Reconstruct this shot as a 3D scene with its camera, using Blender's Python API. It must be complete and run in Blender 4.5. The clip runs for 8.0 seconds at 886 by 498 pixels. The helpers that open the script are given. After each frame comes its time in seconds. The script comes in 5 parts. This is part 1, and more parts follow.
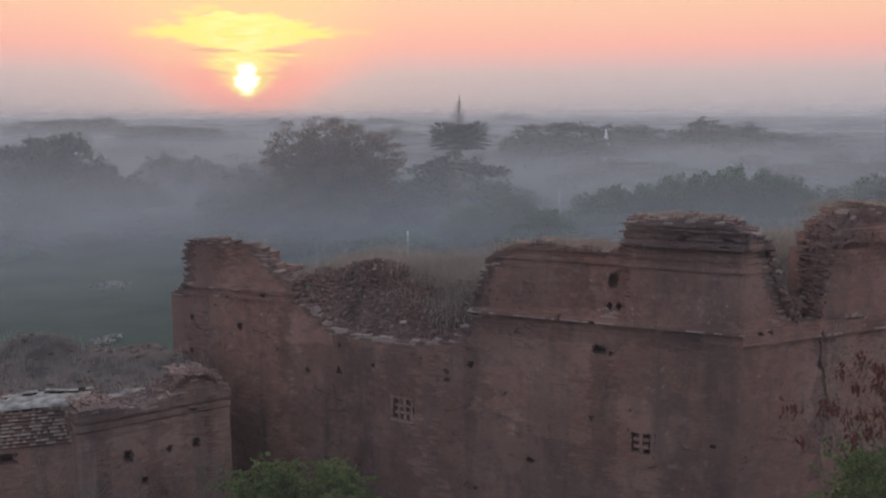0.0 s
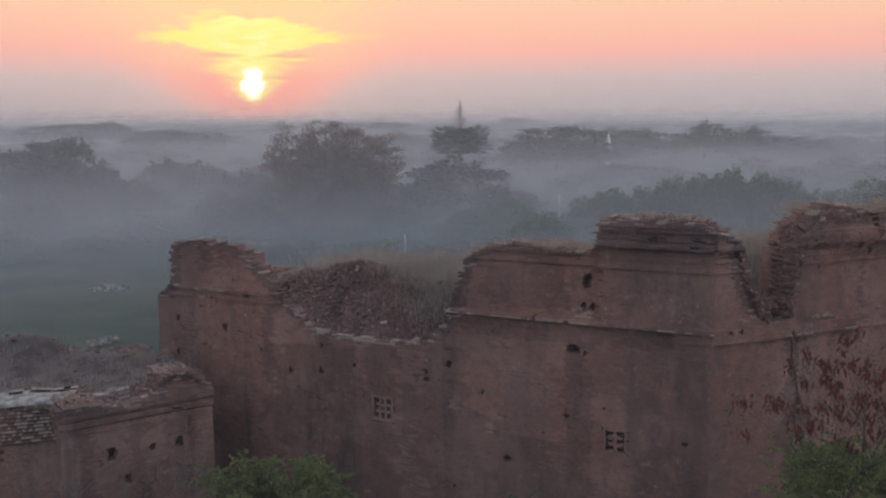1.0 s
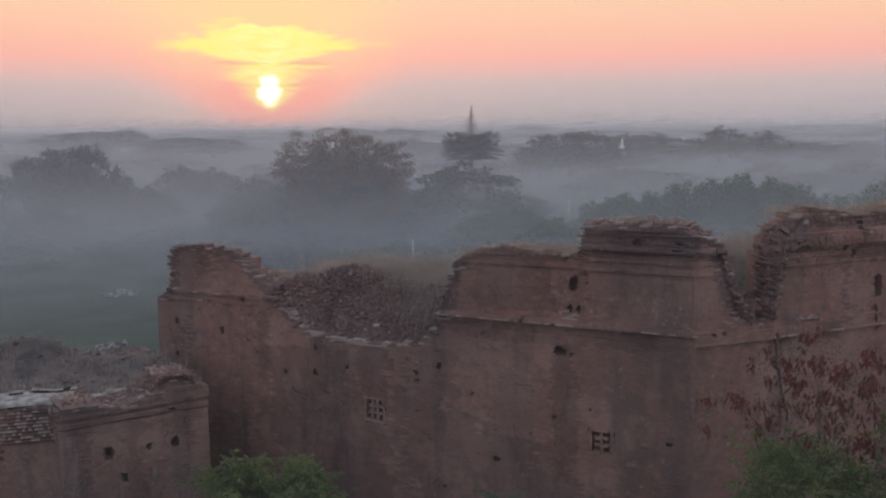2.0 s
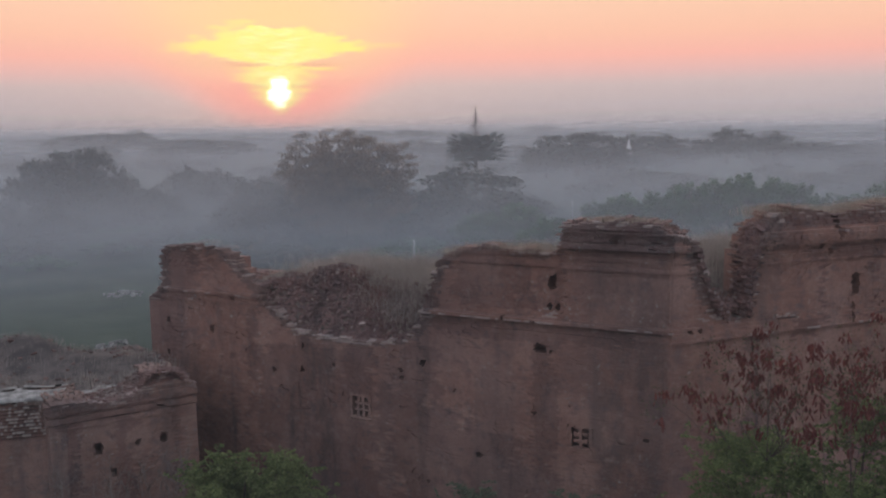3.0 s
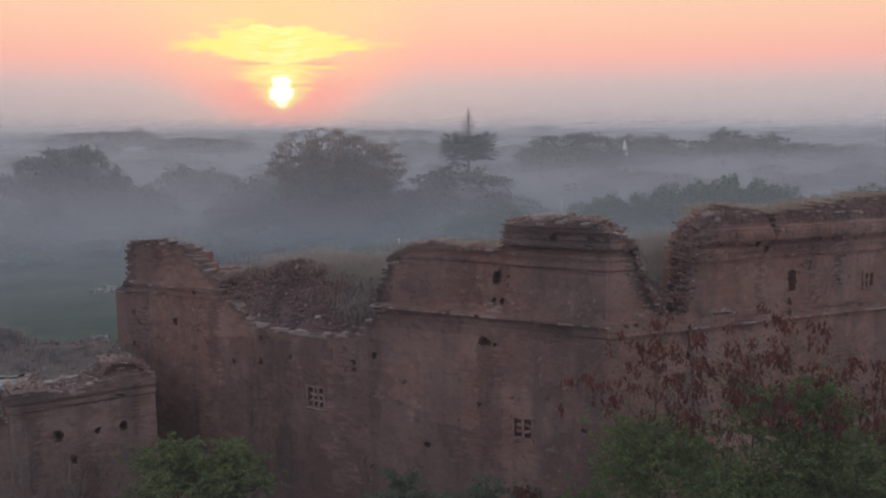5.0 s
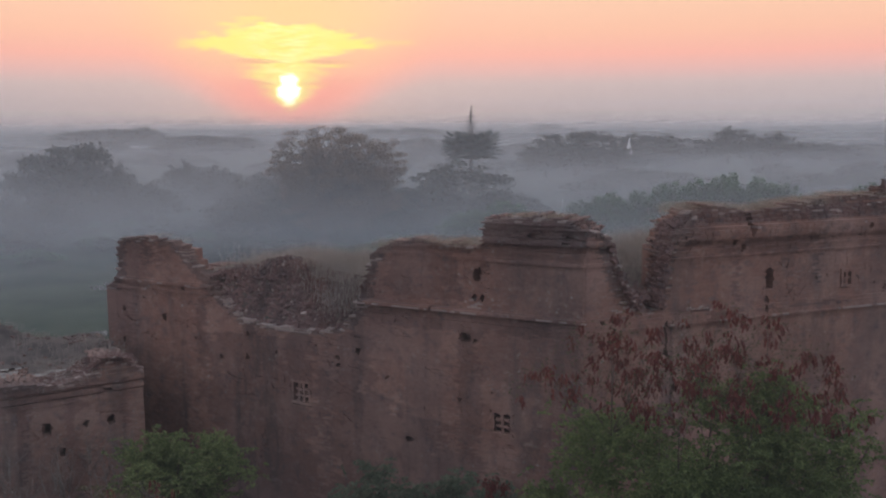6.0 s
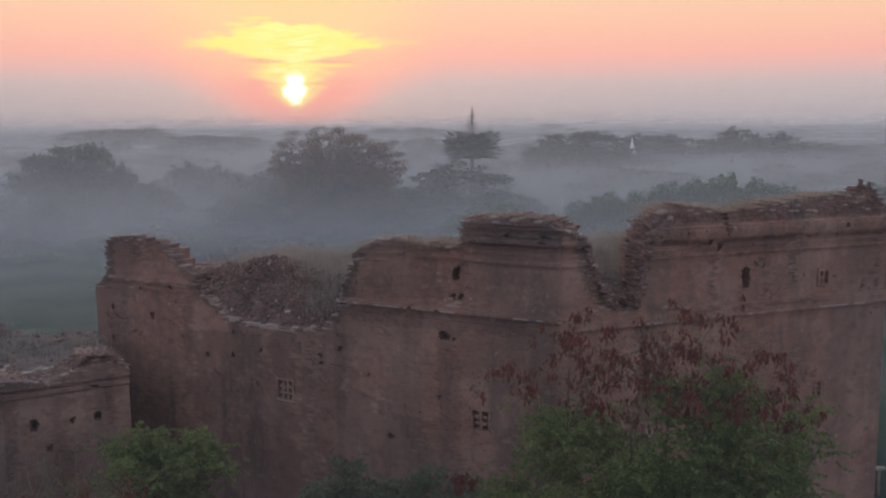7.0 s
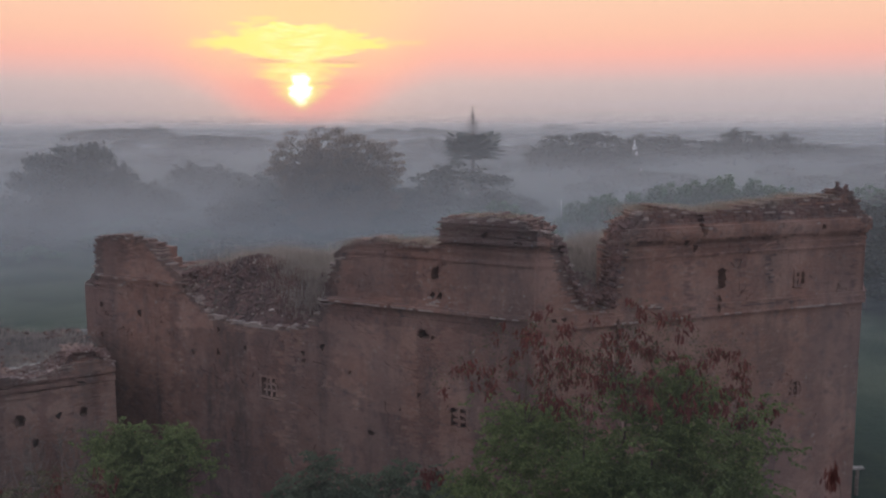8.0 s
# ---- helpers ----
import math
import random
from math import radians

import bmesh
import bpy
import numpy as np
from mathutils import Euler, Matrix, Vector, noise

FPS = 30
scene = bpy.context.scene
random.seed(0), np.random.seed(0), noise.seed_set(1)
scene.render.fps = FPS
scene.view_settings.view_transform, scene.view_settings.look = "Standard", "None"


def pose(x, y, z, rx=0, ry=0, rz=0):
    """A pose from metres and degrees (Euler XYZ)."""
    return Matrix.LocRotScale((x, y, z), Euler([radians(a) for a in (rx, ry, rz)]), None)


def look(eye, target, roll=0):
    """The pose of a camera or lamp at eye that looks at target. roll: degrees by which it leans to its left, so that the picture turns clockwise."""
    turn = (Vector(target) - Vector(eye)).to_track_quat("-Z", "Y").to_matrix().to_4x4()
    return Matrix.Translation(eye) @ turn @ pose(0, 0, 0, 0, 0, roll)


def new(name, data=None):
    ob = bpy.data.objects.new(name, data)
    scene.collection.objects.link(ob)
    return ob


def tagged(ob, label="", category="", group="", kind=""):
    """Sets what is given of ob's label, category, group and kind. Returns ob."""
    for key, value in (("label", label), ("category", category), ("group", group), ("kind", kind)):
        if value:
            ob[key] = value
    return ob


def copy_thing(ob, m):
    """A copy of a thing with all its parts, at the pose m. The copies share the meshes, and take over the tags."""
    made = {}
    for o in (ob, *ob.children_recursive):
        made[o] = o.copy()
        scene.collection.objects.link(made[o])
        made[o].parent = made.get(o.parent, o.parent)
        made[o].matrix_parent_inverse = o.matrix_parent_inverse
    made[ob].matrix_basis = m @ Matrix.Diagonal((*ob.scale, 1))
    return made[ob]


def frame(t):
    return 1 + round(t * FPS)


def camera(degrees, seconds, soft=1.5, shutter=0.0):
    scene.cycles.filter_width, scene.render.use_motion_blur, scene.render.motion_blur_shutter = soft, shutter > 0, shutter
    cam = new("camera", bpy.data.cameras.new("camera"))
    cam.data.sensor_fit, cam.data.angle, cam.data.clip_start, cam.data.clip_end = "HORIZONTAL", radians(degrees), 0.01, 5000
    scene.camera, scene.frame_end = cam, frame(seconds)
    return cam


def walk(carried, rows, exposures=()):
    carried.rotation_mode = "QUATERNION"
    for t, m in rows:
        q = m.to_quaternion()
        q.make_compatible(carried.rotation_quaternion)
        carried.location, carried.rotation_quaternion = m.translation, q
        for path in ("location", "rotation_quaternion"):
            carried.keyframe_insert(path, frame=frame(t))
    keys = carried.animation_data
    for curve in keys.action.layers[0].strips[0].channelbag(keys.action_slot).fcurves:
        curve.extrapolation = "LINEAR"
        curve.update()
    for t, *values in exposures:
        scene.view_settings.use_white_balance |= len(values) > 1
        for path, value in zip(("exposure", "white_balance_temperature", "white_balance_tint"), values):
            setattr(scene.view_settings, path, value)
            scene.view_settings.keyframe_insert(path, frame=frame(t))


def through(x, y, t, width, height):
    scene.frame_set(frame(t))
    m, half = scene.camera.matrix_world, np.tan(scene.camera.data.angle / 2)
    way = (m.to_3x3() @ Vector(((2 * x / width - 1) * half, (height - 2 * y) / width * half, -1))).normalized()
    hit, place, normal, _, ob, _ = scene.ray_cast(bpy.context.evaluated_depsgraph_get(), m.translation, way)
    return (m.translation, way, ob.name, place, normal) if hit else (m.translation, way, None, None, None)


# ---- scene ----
cam = camera(53.1, 8.0, soft=2.1)
PATH = [
    (0, (0.301, -4.461, 16.824), (0.285, -2.484, 16.523), -0.2),
    (0.5, (0.78, -4.703, 16.806), (0.76, -2.726, 16.508), -0.3),
    (1, (1.295, -4.984, 16.8), (1.266, -3.006, 16.508), -0.3),
    (1.5, (1.773, -5.267, 16.788), (1.727, -3.288, 16.505), -0.4),
    (3, (3.283, -6.031, 16.767), (3.196, -4.052, 16.492), -0.7),
    (3.5, (3.767, -6.281, 16.777), (3.683, -4.302, 16.503), -0.7),
    (4, (4.265, -6.531, 16.769), (4.182, -4.552, 16.497), -0.6),
    (4.5, (4.753, -6.753, 16.757), (4.667, -4.774, 16.483), -0.5),
    (5, (5.266, -7.006, 16.765), (5.176, -5.027, 16.489), -0.4),
    (6.5, (6.723, -7.657, 16.805), (6.61, -5.68, 16.525), -0.3),
    (7, (7.236, -7.859, 16.836), (7.118, -5.882, 16.556), -0.3),
    (7.5, (7.735, -8.08, 16.858), (7.613, -6.103, 16.58), -0.2),
    (8, (8.235, -8.278, 16.876), (8.106, -6.302, 16.597), -0.1),
]
walk(cam, [(t, look(eye, target, roll)) for t, eye, target, roll in PATH])

# ---- light ----
SUN_AZ, SUN_EL = radians(-12.69), radians(2.2)      # azimuth from +y, towards +x
SUN_DIR = Vector((math.sin(SUN_AZ) * math.cos(SUN_EL), math.cos(SUN_AZ) * math.cos(SUN_EL), math.sin(SUN_EL)))


class Nodes:
    """A short way to write node trees."""

    def __init__(self, tree):
        self.tree = tree
        tree.nodes.clear()

    def add(self, kind, ins=None):
        n = self.tree.nodes.new(kind)
        for k, v in (ins or {}).items():
            self.put(n.inputs[k], v)
        return n

    def put(self, socket, v):
        if isinstance(v, bpy.types.NodeSocket):
            self.tree.links.new(v, socket)
        else:
            socket.default_value = v

    def math(self, op, a, b=0.0, c=0.0, clamp=False):
        n = self.add("ShaderNodeMath", {0: a, 1: b, 2: c})
        n.operation, n.use_clamp = op, clamp
        return n.outputs[0]

    def vmath(self, op, a, b=(0, 0, 0)):
        n = self.add("ShaderNodeVectorMath", {0: a, 1: b})
        n.operation = op
        return n.outputs["Value"] if op in ("DOT_PRODUCT", "LENGTH") else n.outputs["Vector"]

    def span(self, v, a, b, c=0.0, d=1.0, smooth=True):
        n = self.add("ShaderNodeMapRange", {"Value": v, "From Min": a, "From Max": b, "To Min": c, "To Max": d})
        n.interpolation_type = "SMOOTHSTEP" if smooth else "LINEAR"
        return n.outputs[0]

    def ramp(self, v, stops, smooth=False):
        n = self.add("ShaderNodeValToRGB", {"Fac": v})
        n.color_ramp.interpolation = "EASE" if smooth else "LINEAR"
        e = n.color_ramp.elements
        while len(e) < len(stops):
            e.new(0.5)
        for el, (p, c) in zip(e, stops):
            el.position, el.color = p, (*c, 1)
        return n.outputs["Color"]

    def mix(self, f, a, b, kind="MIX"):
        n = self.add("ShaderNodeMix")
        n.data_type, n.blend_type = "RGBA", kind
        self.put(n.inputs["Factor"], f)
        for s, v in ((n.inputs[6], a), (n.inputs[7], b)):
            self.put(s, (*v, 1) if isinstance(v, tuple) and len(v) == 3 else v)
        return n.outputs[2]

    def noise(self, vec, scale, detail=4.0, rough=0.55, stretch=None):
        if stretch:
            vec = self.vmath("MULTIPLY", vec, stretch)
        return self.add("ShaderNodeTexNoise", {"Vector": vec, "Scale": scale, "Detail": detail, "Roughness": rough}).outputs["Fac"]


def make_world():
    w = bpy.data.worlds.new("dawn_sky")
    scene.world = w
    w.use_nodes = True
    k = Nodes(w.node_tree)
    d = k.add("ShaderNodeTexCoord").outputs["Generated"]
    z = k.add("ShaderNodeSeparateXYZ", {0: d}).outputs[2]
    side = Vector((math.cos(SUN_AZ), -math.sin(SUN_AZ), 0))
    px = k.vmath("DOT_PRODUCT", d, tuple(side))
    toward = k.vmath("DOT_PRODUCT", d, (math.sin(SUN_AZ), math.cos(SUN_AZ), 0))
    pz = k.math("SUBTRACT", z, SUN_DIR.z)
    apx = k.math("ABSOLUTE", px)
    # the haze band dips towards the sun's azimuth
    dip = k.math("MULTIPLY", k.span(apx, 0.0, 0.17, 1.0, 0.0), 0.050)
    zz = k.math("ADD", z, dip)
    front = k.ramp(k.math("MULTIPLY", zz, 1.0), [
        (0.0, (0.54, 0.475, 0.50)), (0.020, (0.59, 0.505, 0.515)), (0.044, (0.67, 0.525, 0.52)), (0.058, (0.86, 0.515, 0.485)), (0.074, (1.0, 0.50, 0.42)),
        (0.098, (1.0, 0.56, 0.41)), (0.14, (0.99, 0.64, 0.45)), (0.30, (0.84, 0.70, 0.62)), (1.0, (0.60, 0.69, 0.84))])
    back = k.ramp(z, [(0.0, (0.50, 0.48, 0.56)), (0.15, (0.76, 0.72, 0.80)), (0.4, (0.70, 0.73, 0.84)), (1.0, (0.60, 0.69, 0.84))])
    col = k.mix(k.span(toward, -0.35, 0.6), back, front)
    # red glow low round the sun, orange above it
    e1 = k.math("SQRT", k.math("ADD", k.math("POWER", k.math("MULTIPLY", px, 9.0), 2.0), k.math("POWER", k.math("MULTIPLY", k.math("ADD", pz, 0.002), 19.0), 2.0)))
    red = k.span(e1, 1.0, 0.1)
    sunward = k.span(toward, 0.2, 0.6)
    col = k.mix(k.math("MULTIPLY", k.math("MULTIPLY", red, sunward), 0.75), col, (1.05, 0.40, 0.37))
    e2 = k.math("SQRT", k.math("ADD", k.math("POWER", k.math("MULTIPLY", px, 4.8), 2.0), k.math("POWER", k.math("MULTIPLY", k.math("SUBTRACT", pz, 0.085), 11.0), 2.0)))
    col = k.mix(k.math("MULTIPLY", k.math("MULTIPLY", k.span(e2, 1.0, 0.0), sunward), 0.55), col, (1.0, 0.72, 0.27))
    # the bright streaked cloud over the sun: a diamond, a smaller body under it, thin bars
    q = k.add("ShaderNodeCombineXYZ", {0: px, 1: pz, 2: 0.37}).outputs[0]
    billow = k.math("MULTIPLY", k.math("SUBTRACT", k.noise(q, 1.0, 4.0, 0.65, (42.0, 70.0, 1.0)), 0.5), 0.022)
    wide = k.ramp(k.span(k.math("ADD", pz, k.math("MULTIPLY", billow, k.span(pz, 0.035, 0.060))), -0.02, 0.10, 0, 1, False), [
        (0.017, (0.0, 0, 0)), (0.05, (0.012, 0, 0)), (0.117, (0.018, 0, 0)), (0.20, (0.018, 0, 0)), (0.267, (0.028, 0, 0)), (0.333, (0.034, 0, 0)), (0.385, (0.030, 0, 0)),
        (0.42, (0.019, 0, 0)), (0.467, (0.045, 0, 0)), (0.517, (0.082, 0, 0)), (0.5625, (0.104, 0, 0)), (0.617, (0.084, 0, 0)), (0.667, (0.060, 0, 0)), (0.712, (0.042, 0, 0)), (0.735, (0.030, 0, 0)), (0.755, (0.0, 0, 0))])
    wv = k.add("ShaderNodeSeparateColor", {0: wide}).outputs[0]
    streak = k.noise(q, 1.0, 5.0, 0.6, (26.0, 190.0, 1.0))
    fleck = k.noise(q, 1.0, 4.0, 0.6, (60.0, 330.0, 1.0))
    rag = k.math("ADD", k.math("MULTIPLY", k.math("SUBTRACT", streak, 0.5), 0.12), k.math("MULTIPLY", k.math("SUBTRACT", fleck, 0.5), 0.07))
    lop = k.math("ADD", apx, k.math("MULTIPLY", k.math("MAXIMUM", px, 0.0), 0.16))
    edge = k.math("SUBTRACT", k.math("ADD", k.math("MULTIPLY", wv, 1.12), k.math("MULTIPLY", rag, k.span(wv, 0.015, 0.05, 0.15, 1.0))), lop)
    cloud = k.math("MULTIPLY", k.span(edge, -0.020, 0.022), k.span(wv, 0.002, 0.02))

    def bar(cx, cz, long, thick):
        a = k.span(k.math("ABSOLUTE", k.math("ADD", k.math("SUBTRACT", px, cx), k.math("MULTIPLY", k.math("SUBTRACT", streak, 0.5), 0.02))), long, long * 0.35)
        b = k.span(k.math("ABSOLUTE", k.math("ADD", k.math("SUBTRACT", pz, cz), k.math("MULTIPLY", k.math("SUBTRACT", fleck, 0.5), 0.004))), thick, thick * 0.2)
        return k.math("MULTIPLY", a, b)

    light = cloud
    for cx, cz, long, thick, s in ((-0.040, 0.0745, 0.020, 0.0026, 0.6), (-0.058, 0.0680, 0.018, 0.0022, 0.6), (-0.042, 0.0705, 0.012, 0.0035, 0.4), (0.020, 0.0675, 0.022, 0.0022, 0.55), (0.112, 0.0500, 0.034, 0.0030, 0.35),
                                   (0.006, 0.0252, 0.074, 0.0024, 0.9), (0.002, 0.0025, 0.045, 0.0022, 0.9)):
        light = k.math("MAXIMUM", light, k.math("MULTIPLY", bar(cx, cz, long, thick), s))
    light = k.math("MULTIPLY", light, sunward)
    col = k.mix(k.math("MULTIPLY", light, 0.92), col, (1.04, 0.94, 0.27))
    col = k.mix(k.math("MULTIPLY", k.math("MULTIPLY", cloud, sunward), k.math("MULTIPLY", k.span(apx, 0.085, 0.0, 0, 0.85), k.span(fleck, 0.40, 0.62))), col, (1.06, 1.02, 0.46))
    for cx, cz, long, thick, s in ((-0.034, 0.0296, 0.034, 0.0024, 0.75), (0.046, 0.0296, 0.034, 0.0024, 0.65), (-0.026, 0.0064, 0.018, 0.0022, 0.7), (0.031, 0.0064, 0.020, 0.0022, 0.7)):
        col = k.mix(k.math("MULTIPLY", k.math("MULTIPLY", bar(cx, cz, long, thick), sunward), s), col, (0.90, 0.50, 0.30))
    # the sun, swollen by the haze, pinched by a bar of cloud
    waist = k.math("MULTIPLY", k.span(k.math("ABSOLUTE", k.math("SUBTRACT", pz, 0.0060)), 0.005, 0.0), 0.0040)
    core = k.math("SQRT", k.math("ADD", k.math("POWER", px, 2.0), k.math("POWER", k.math("MULTIPLY", k.math("SUBTRACT", pz, 0.0010), 0.76), 2.0)))
    core = k.math("ADD", k.math("ADD", core, waist), k.math("MULTIPLY", k.math("SUBTRACT", fleck, 0.5), 0.014))
    col = k.mix(k.math("MULTIPLY", k.span(core, 0.021, 0.011), sunward), col, (1.1, 0.97, 0.36))
    col = k.mix(k.math("MULTIPLY", k.span(core, 0.0150, 0.0078), sunward), col, (2.6, 2.3, 1.9))
    # below the horizon
    col = k.mix(k.span(z, -0.004, -0.02), col, (0.12, 0.115, 0.125))
    sky = k.add("ShaderNodeTexSky")
    sky.sky_type, sky.sun_disc, sky.sun_elevation, sky.sun_rotation = "NISHITA", False, SUN_EL, SUN_AZ
    b1 = k.add("ShaderNodeBackground", {"Color": col, "Strength": 1.0})
    b2 = k.add("ShaderNodeBackground", {"Color": sky.outputs[0], "Strength": 0.004})
    add = k.add("ShaderNodeAddShader", {0: b1.outputs[0], 1: b2.outputs[0]})
    k.add("ShaderNodeOutputWorld", {"Surface": add.outputs[0]})


make_world()
lamp = bpy.data.lights.new("sun", "SUN")
lamp.energy, lamp.angle, lamp.color = 0.35, radians(10.0), (1.0, 0.55, 0.33)
new("sun", lamp).matrix_world = look(SUN_DIR * 100, (0, 0, 0))


# ---- materials ----
def material(name):
    m = bpy.data.materials.new(name)
    m.use_nodes = True
    k = Nodes(m.node_tree)
    k.pos = k.add("ShaderNodeNewGeometry").outputs["Position"]
    k.island = k.add("ShaderNodeNewGeometry").outputs["Random Per Island"]
    return m, k


def finish(k, colour, rough=0.9, bump=None, height=0.01, shader=None):
    if shader is None:
        b = k.add("ShaderNodeBsdfPrincipled", {"Base Color": colour, "Roughness": rough})
        b.inputs["Specular IOR Level"].default_value = 0.25
        if bump is not None:
            k.put(b.inputs["Normal"], k.add("ShaderNodeBump", {"Height": bump, "Strength": 0.8, "Distance": height}).outputs[0])
        shader = b.outputs[0]
    k.add("ShaderNodeOutputMaterial", {"Surface": shader})


def brick_material(name, tint=(1, 1, 1), pale=0.35, calm=0.72, stain=0.6, lime=0.0):
    m, k = material(name)
    rnd = k.math("FRACT", k.math("ADD", k.island, k.add("ShaderNodeObjectInfo").outputs["Random"]))
    c = k.ramp(rnd, [(0.0, (0.185, 0.080, 0.056)), (0.35, (0.235, 0.105, 0.075)), (0.7, (0.27, 0.13, 0.098)), (1.0, (0.30, 0.165, 0.13))])
    c = k.mix(calm, c, (0.235, 0.112, 0.083))
    big = k.noise(k.pos, 0.33, 5)
    c = k.mix(k.span(big, 0.42, 0.66), c, (0.31, 0.165, 0.128))
    mid = k.noise(k.pos, 1.9, 6, 0.65)
    c = k.mix(k.span(mid, 0.50, 0.75, 0, 0.6), c, (0.15, 0.075, 0.06))
    # rain stains run down the face
    st = k.noise(k.pos, 0.62, 5, 0.6, (1, 1, 0.07))
    st2 = k.noise(k.pos, 1.7, 5, 0.65, (1, 1, 0.35))
    s = k.math("MULTIPLY", k.span(st, 0.47, 0.62), k.span(st2, 0.36, 0.60, 0.15, 1.0))
    c = k.mix(k.math("MULTIPLY", s, stain), c, (0.088, 0.062, 0.055))
    patch = k.noise(k.pos, 2.2, 6, 0.70, (1, 1, 1.6))
    c = k.mix(k.span(patch, 0.53, 0.70, 0, 0.55), c, (0.33, 0.20, 0.165))
    c = k.mix(k.span(patch, 0.46, 0.32, 0, 0.60), c, (0.125, 0.085, 0.078))
    soot = k.span(k.noise(k.pos, 1.6, 6, 0.7, (1, 1, 0.7)), 0.52, 0.70, 0, 0.55)
    c = k.mix(soot, c, (0.100, 0.072, 0.070))
    broad = k.span(k.noise(k.pos, 0.17, 4, 0.6, (1, 1, 0.5)), 0.46, 0.66, 0, 0.55)
    c = k.mix(broad, c, (0.135, 0.082, 0.074))
    course = k.noise(k.pos, 1.0, 3, 0.6, (0.8, 0.8, 13.0))
    c = k.mix(k.span(course, 0.54, 0.74, 0, 0.22), c, (0.115, 0.070, 0.062))
    pits = k.noise(k.pos, 10.0, 5, 0.7, (1, 1, 1.5))
    c = k.mix(k.span(pits, 0.54, 0.70, 0, 0.5), c, (0.095, 0.064, 0.058))
    c = k.mix(k.span(pits, 0.44, 0.30, 0, 0.35), c, (0.34, 0.22, 0.185))
    # lichen and old mortar
    li = k.noise(k.pos, 7.0, 5, 0.7)
    lm = k.noise(k.pos, 0.8, 3)
    c = k.mix(k.math("MULTIPLY", k.math("MULTIPLY", k.span(li, 0.58, 0.72), k.span(lm, 0.42, 0.62)), pale), c, (0.40, 0.36, 0.32))
    c = k.mix(1.0, c, tint, "MULTIPLY")
    if lime:
        c = k.mix(k.span(k.noise(k.pos, 9.0, 4, 0.7), 0.36, 0.62, lime * 0.45, lime), c, (0.46, 0.43, 0.41))
    grain = k.math("ADD", k.noise(k.pos, 38, 4), k.math("MULTIPLY", k.noise(k.pos, 140, 3), 0.4))
    finish(k, c, 0.93, grain, 0.012)
    return m


BRICK = brick_material("fired_brick", (1.04, 1.19, 1.29), 0.75, 0.68, 0.62)
BRICK_SMOOTH = brick_material("fired_brick_smooth_face", (1.11, 1.27, 1.36), 0.5, 0.76, 0.42)
BRICK_LOW = brick_material("fired_brick_weathered", (1.0, 1.22, 1.34), 0.55, 0.6, 0.6)
BRICK_TOP = brick_material("fired_brick_crown", (0.74, 0.94, 1.08), 0.9, 0.05, 0.6)
BRICK_RUBBLE = brick_material("tumbled_brick", (0.66, 0.78, 0.92), 1.0, 0.0, 0.7)
BRICK_DARK = brick_material("stained_shaded_brick", (0.80, 0.93, 1.04), 0.5, 0.8, 0.8)
BRICK_WHITE = brick_material("whitewashed_brick", (1.0, 1.25, 1.40), 0.8, 0.4, 0.3, 0.68)
BRICK_PALE = brick_material("limed_brick", (1.06, 1.30, 1.45), 0.8, 0.4, 0.3, 0.42)


def soil_material():
    m, k = material("dry_soil")
    a, b = k.noise(k.pos, 0.045, 6, 0.62), k.noise(k.pos, 0.35, 6, 0.65)
    c = k.mix(k.span(a, 0.4, 0.62), (0.024, 0.043, 0.035), (0.066, 0.084, 0.062))
    c = k.mix(k.span(b, 0.5, 0.7, 0, 0.7), c, (0.04, 0.055, 0.036))
    finish(k, c, 0.95, k.noise(k.pos, 3, 5), 0.15)
    return m


def leaf_material(name, dark, light, through=0.35):
    m, k = material(name)
    c = k.mix(k.island, dark, light)
    c = k.mix(k.span(k.noise(k.pos, 0.5, 3), 0.4, 0.65), c, k.mix(0.5, c, dark))
    d = k.add("ShaderNodeBsdfPrincipled", {"Base Color": c, "Roughness": 0.6})
    d.inputs["Specular IOR Level"].default_value = 0.25
    t = k.add("ShaderNodeBsdfTranslucent", {"Color": c})
    mx = k.add("ShaderNodeMixShader", {0: through, 1: d.outputs[0], 2: t.outputs[0]})
    finish(k, None, shader=mx.outputs[0])
    return m


def plain_material(name, a, b, scale=2.0, rough=0.9, stretch=None):
    m, k = material(name)
    n = k.noise(k.pos, scale, 6, 0.65, stretch)
    finish(k, k.mix(k.span(n, 0.35, 0.68), a, b), rough, n, 0.02)
    return m


SOIL = soil_material()
BARK = plain_material("bark", (0.07, 0.055, 0.045), (0.15, 0.12, 0.10), 5.0, 0.95, (1, 1, 0.2))
TWIG = plain_material("grey_twig", (0.16, 0.13, 0.12), (0.24, 0.20, 0.18), 9.0)
# warm light brown: the glow of sunlit haze is put into the leaf colour
LEAF_RAIN = leaf_material("rain_tree_leaves", (0.150, 0.092, 0.054), (0.215, 0.136, 0.078), 0.22)
LEAF_FAR = leaf_material("woodland_leaves", (0.045, 0.047, 0.036), (0.062, 0.066, 0.046))
LEAF_GREEN = leaf_material("tamarind_leaves", (0.045, 0.105, 0.042), (0.080, 0.165, 0.058))
LEAF_NEAR = leaf_material("acacia_leaves", (0.088, 0.118, 0.050), (0.225, 0.27, 0.100), 0.42)
LEAF_BUSH = leaf_material("bush_leaves", (0.095, 0.128, 0.052), (0.285, 0.325, 0.135), 0.45)
LEAF_BLUE = leaf_material("shrub_leaves", (0.072, 0.094, 0.066), (0.18, 0.205, 0.14), 0.4)
LEAF_DRY = leaf_material("half_dry_leaves", (0.075, 0.075, 0.045), (0.16, 0.135, 0.075))
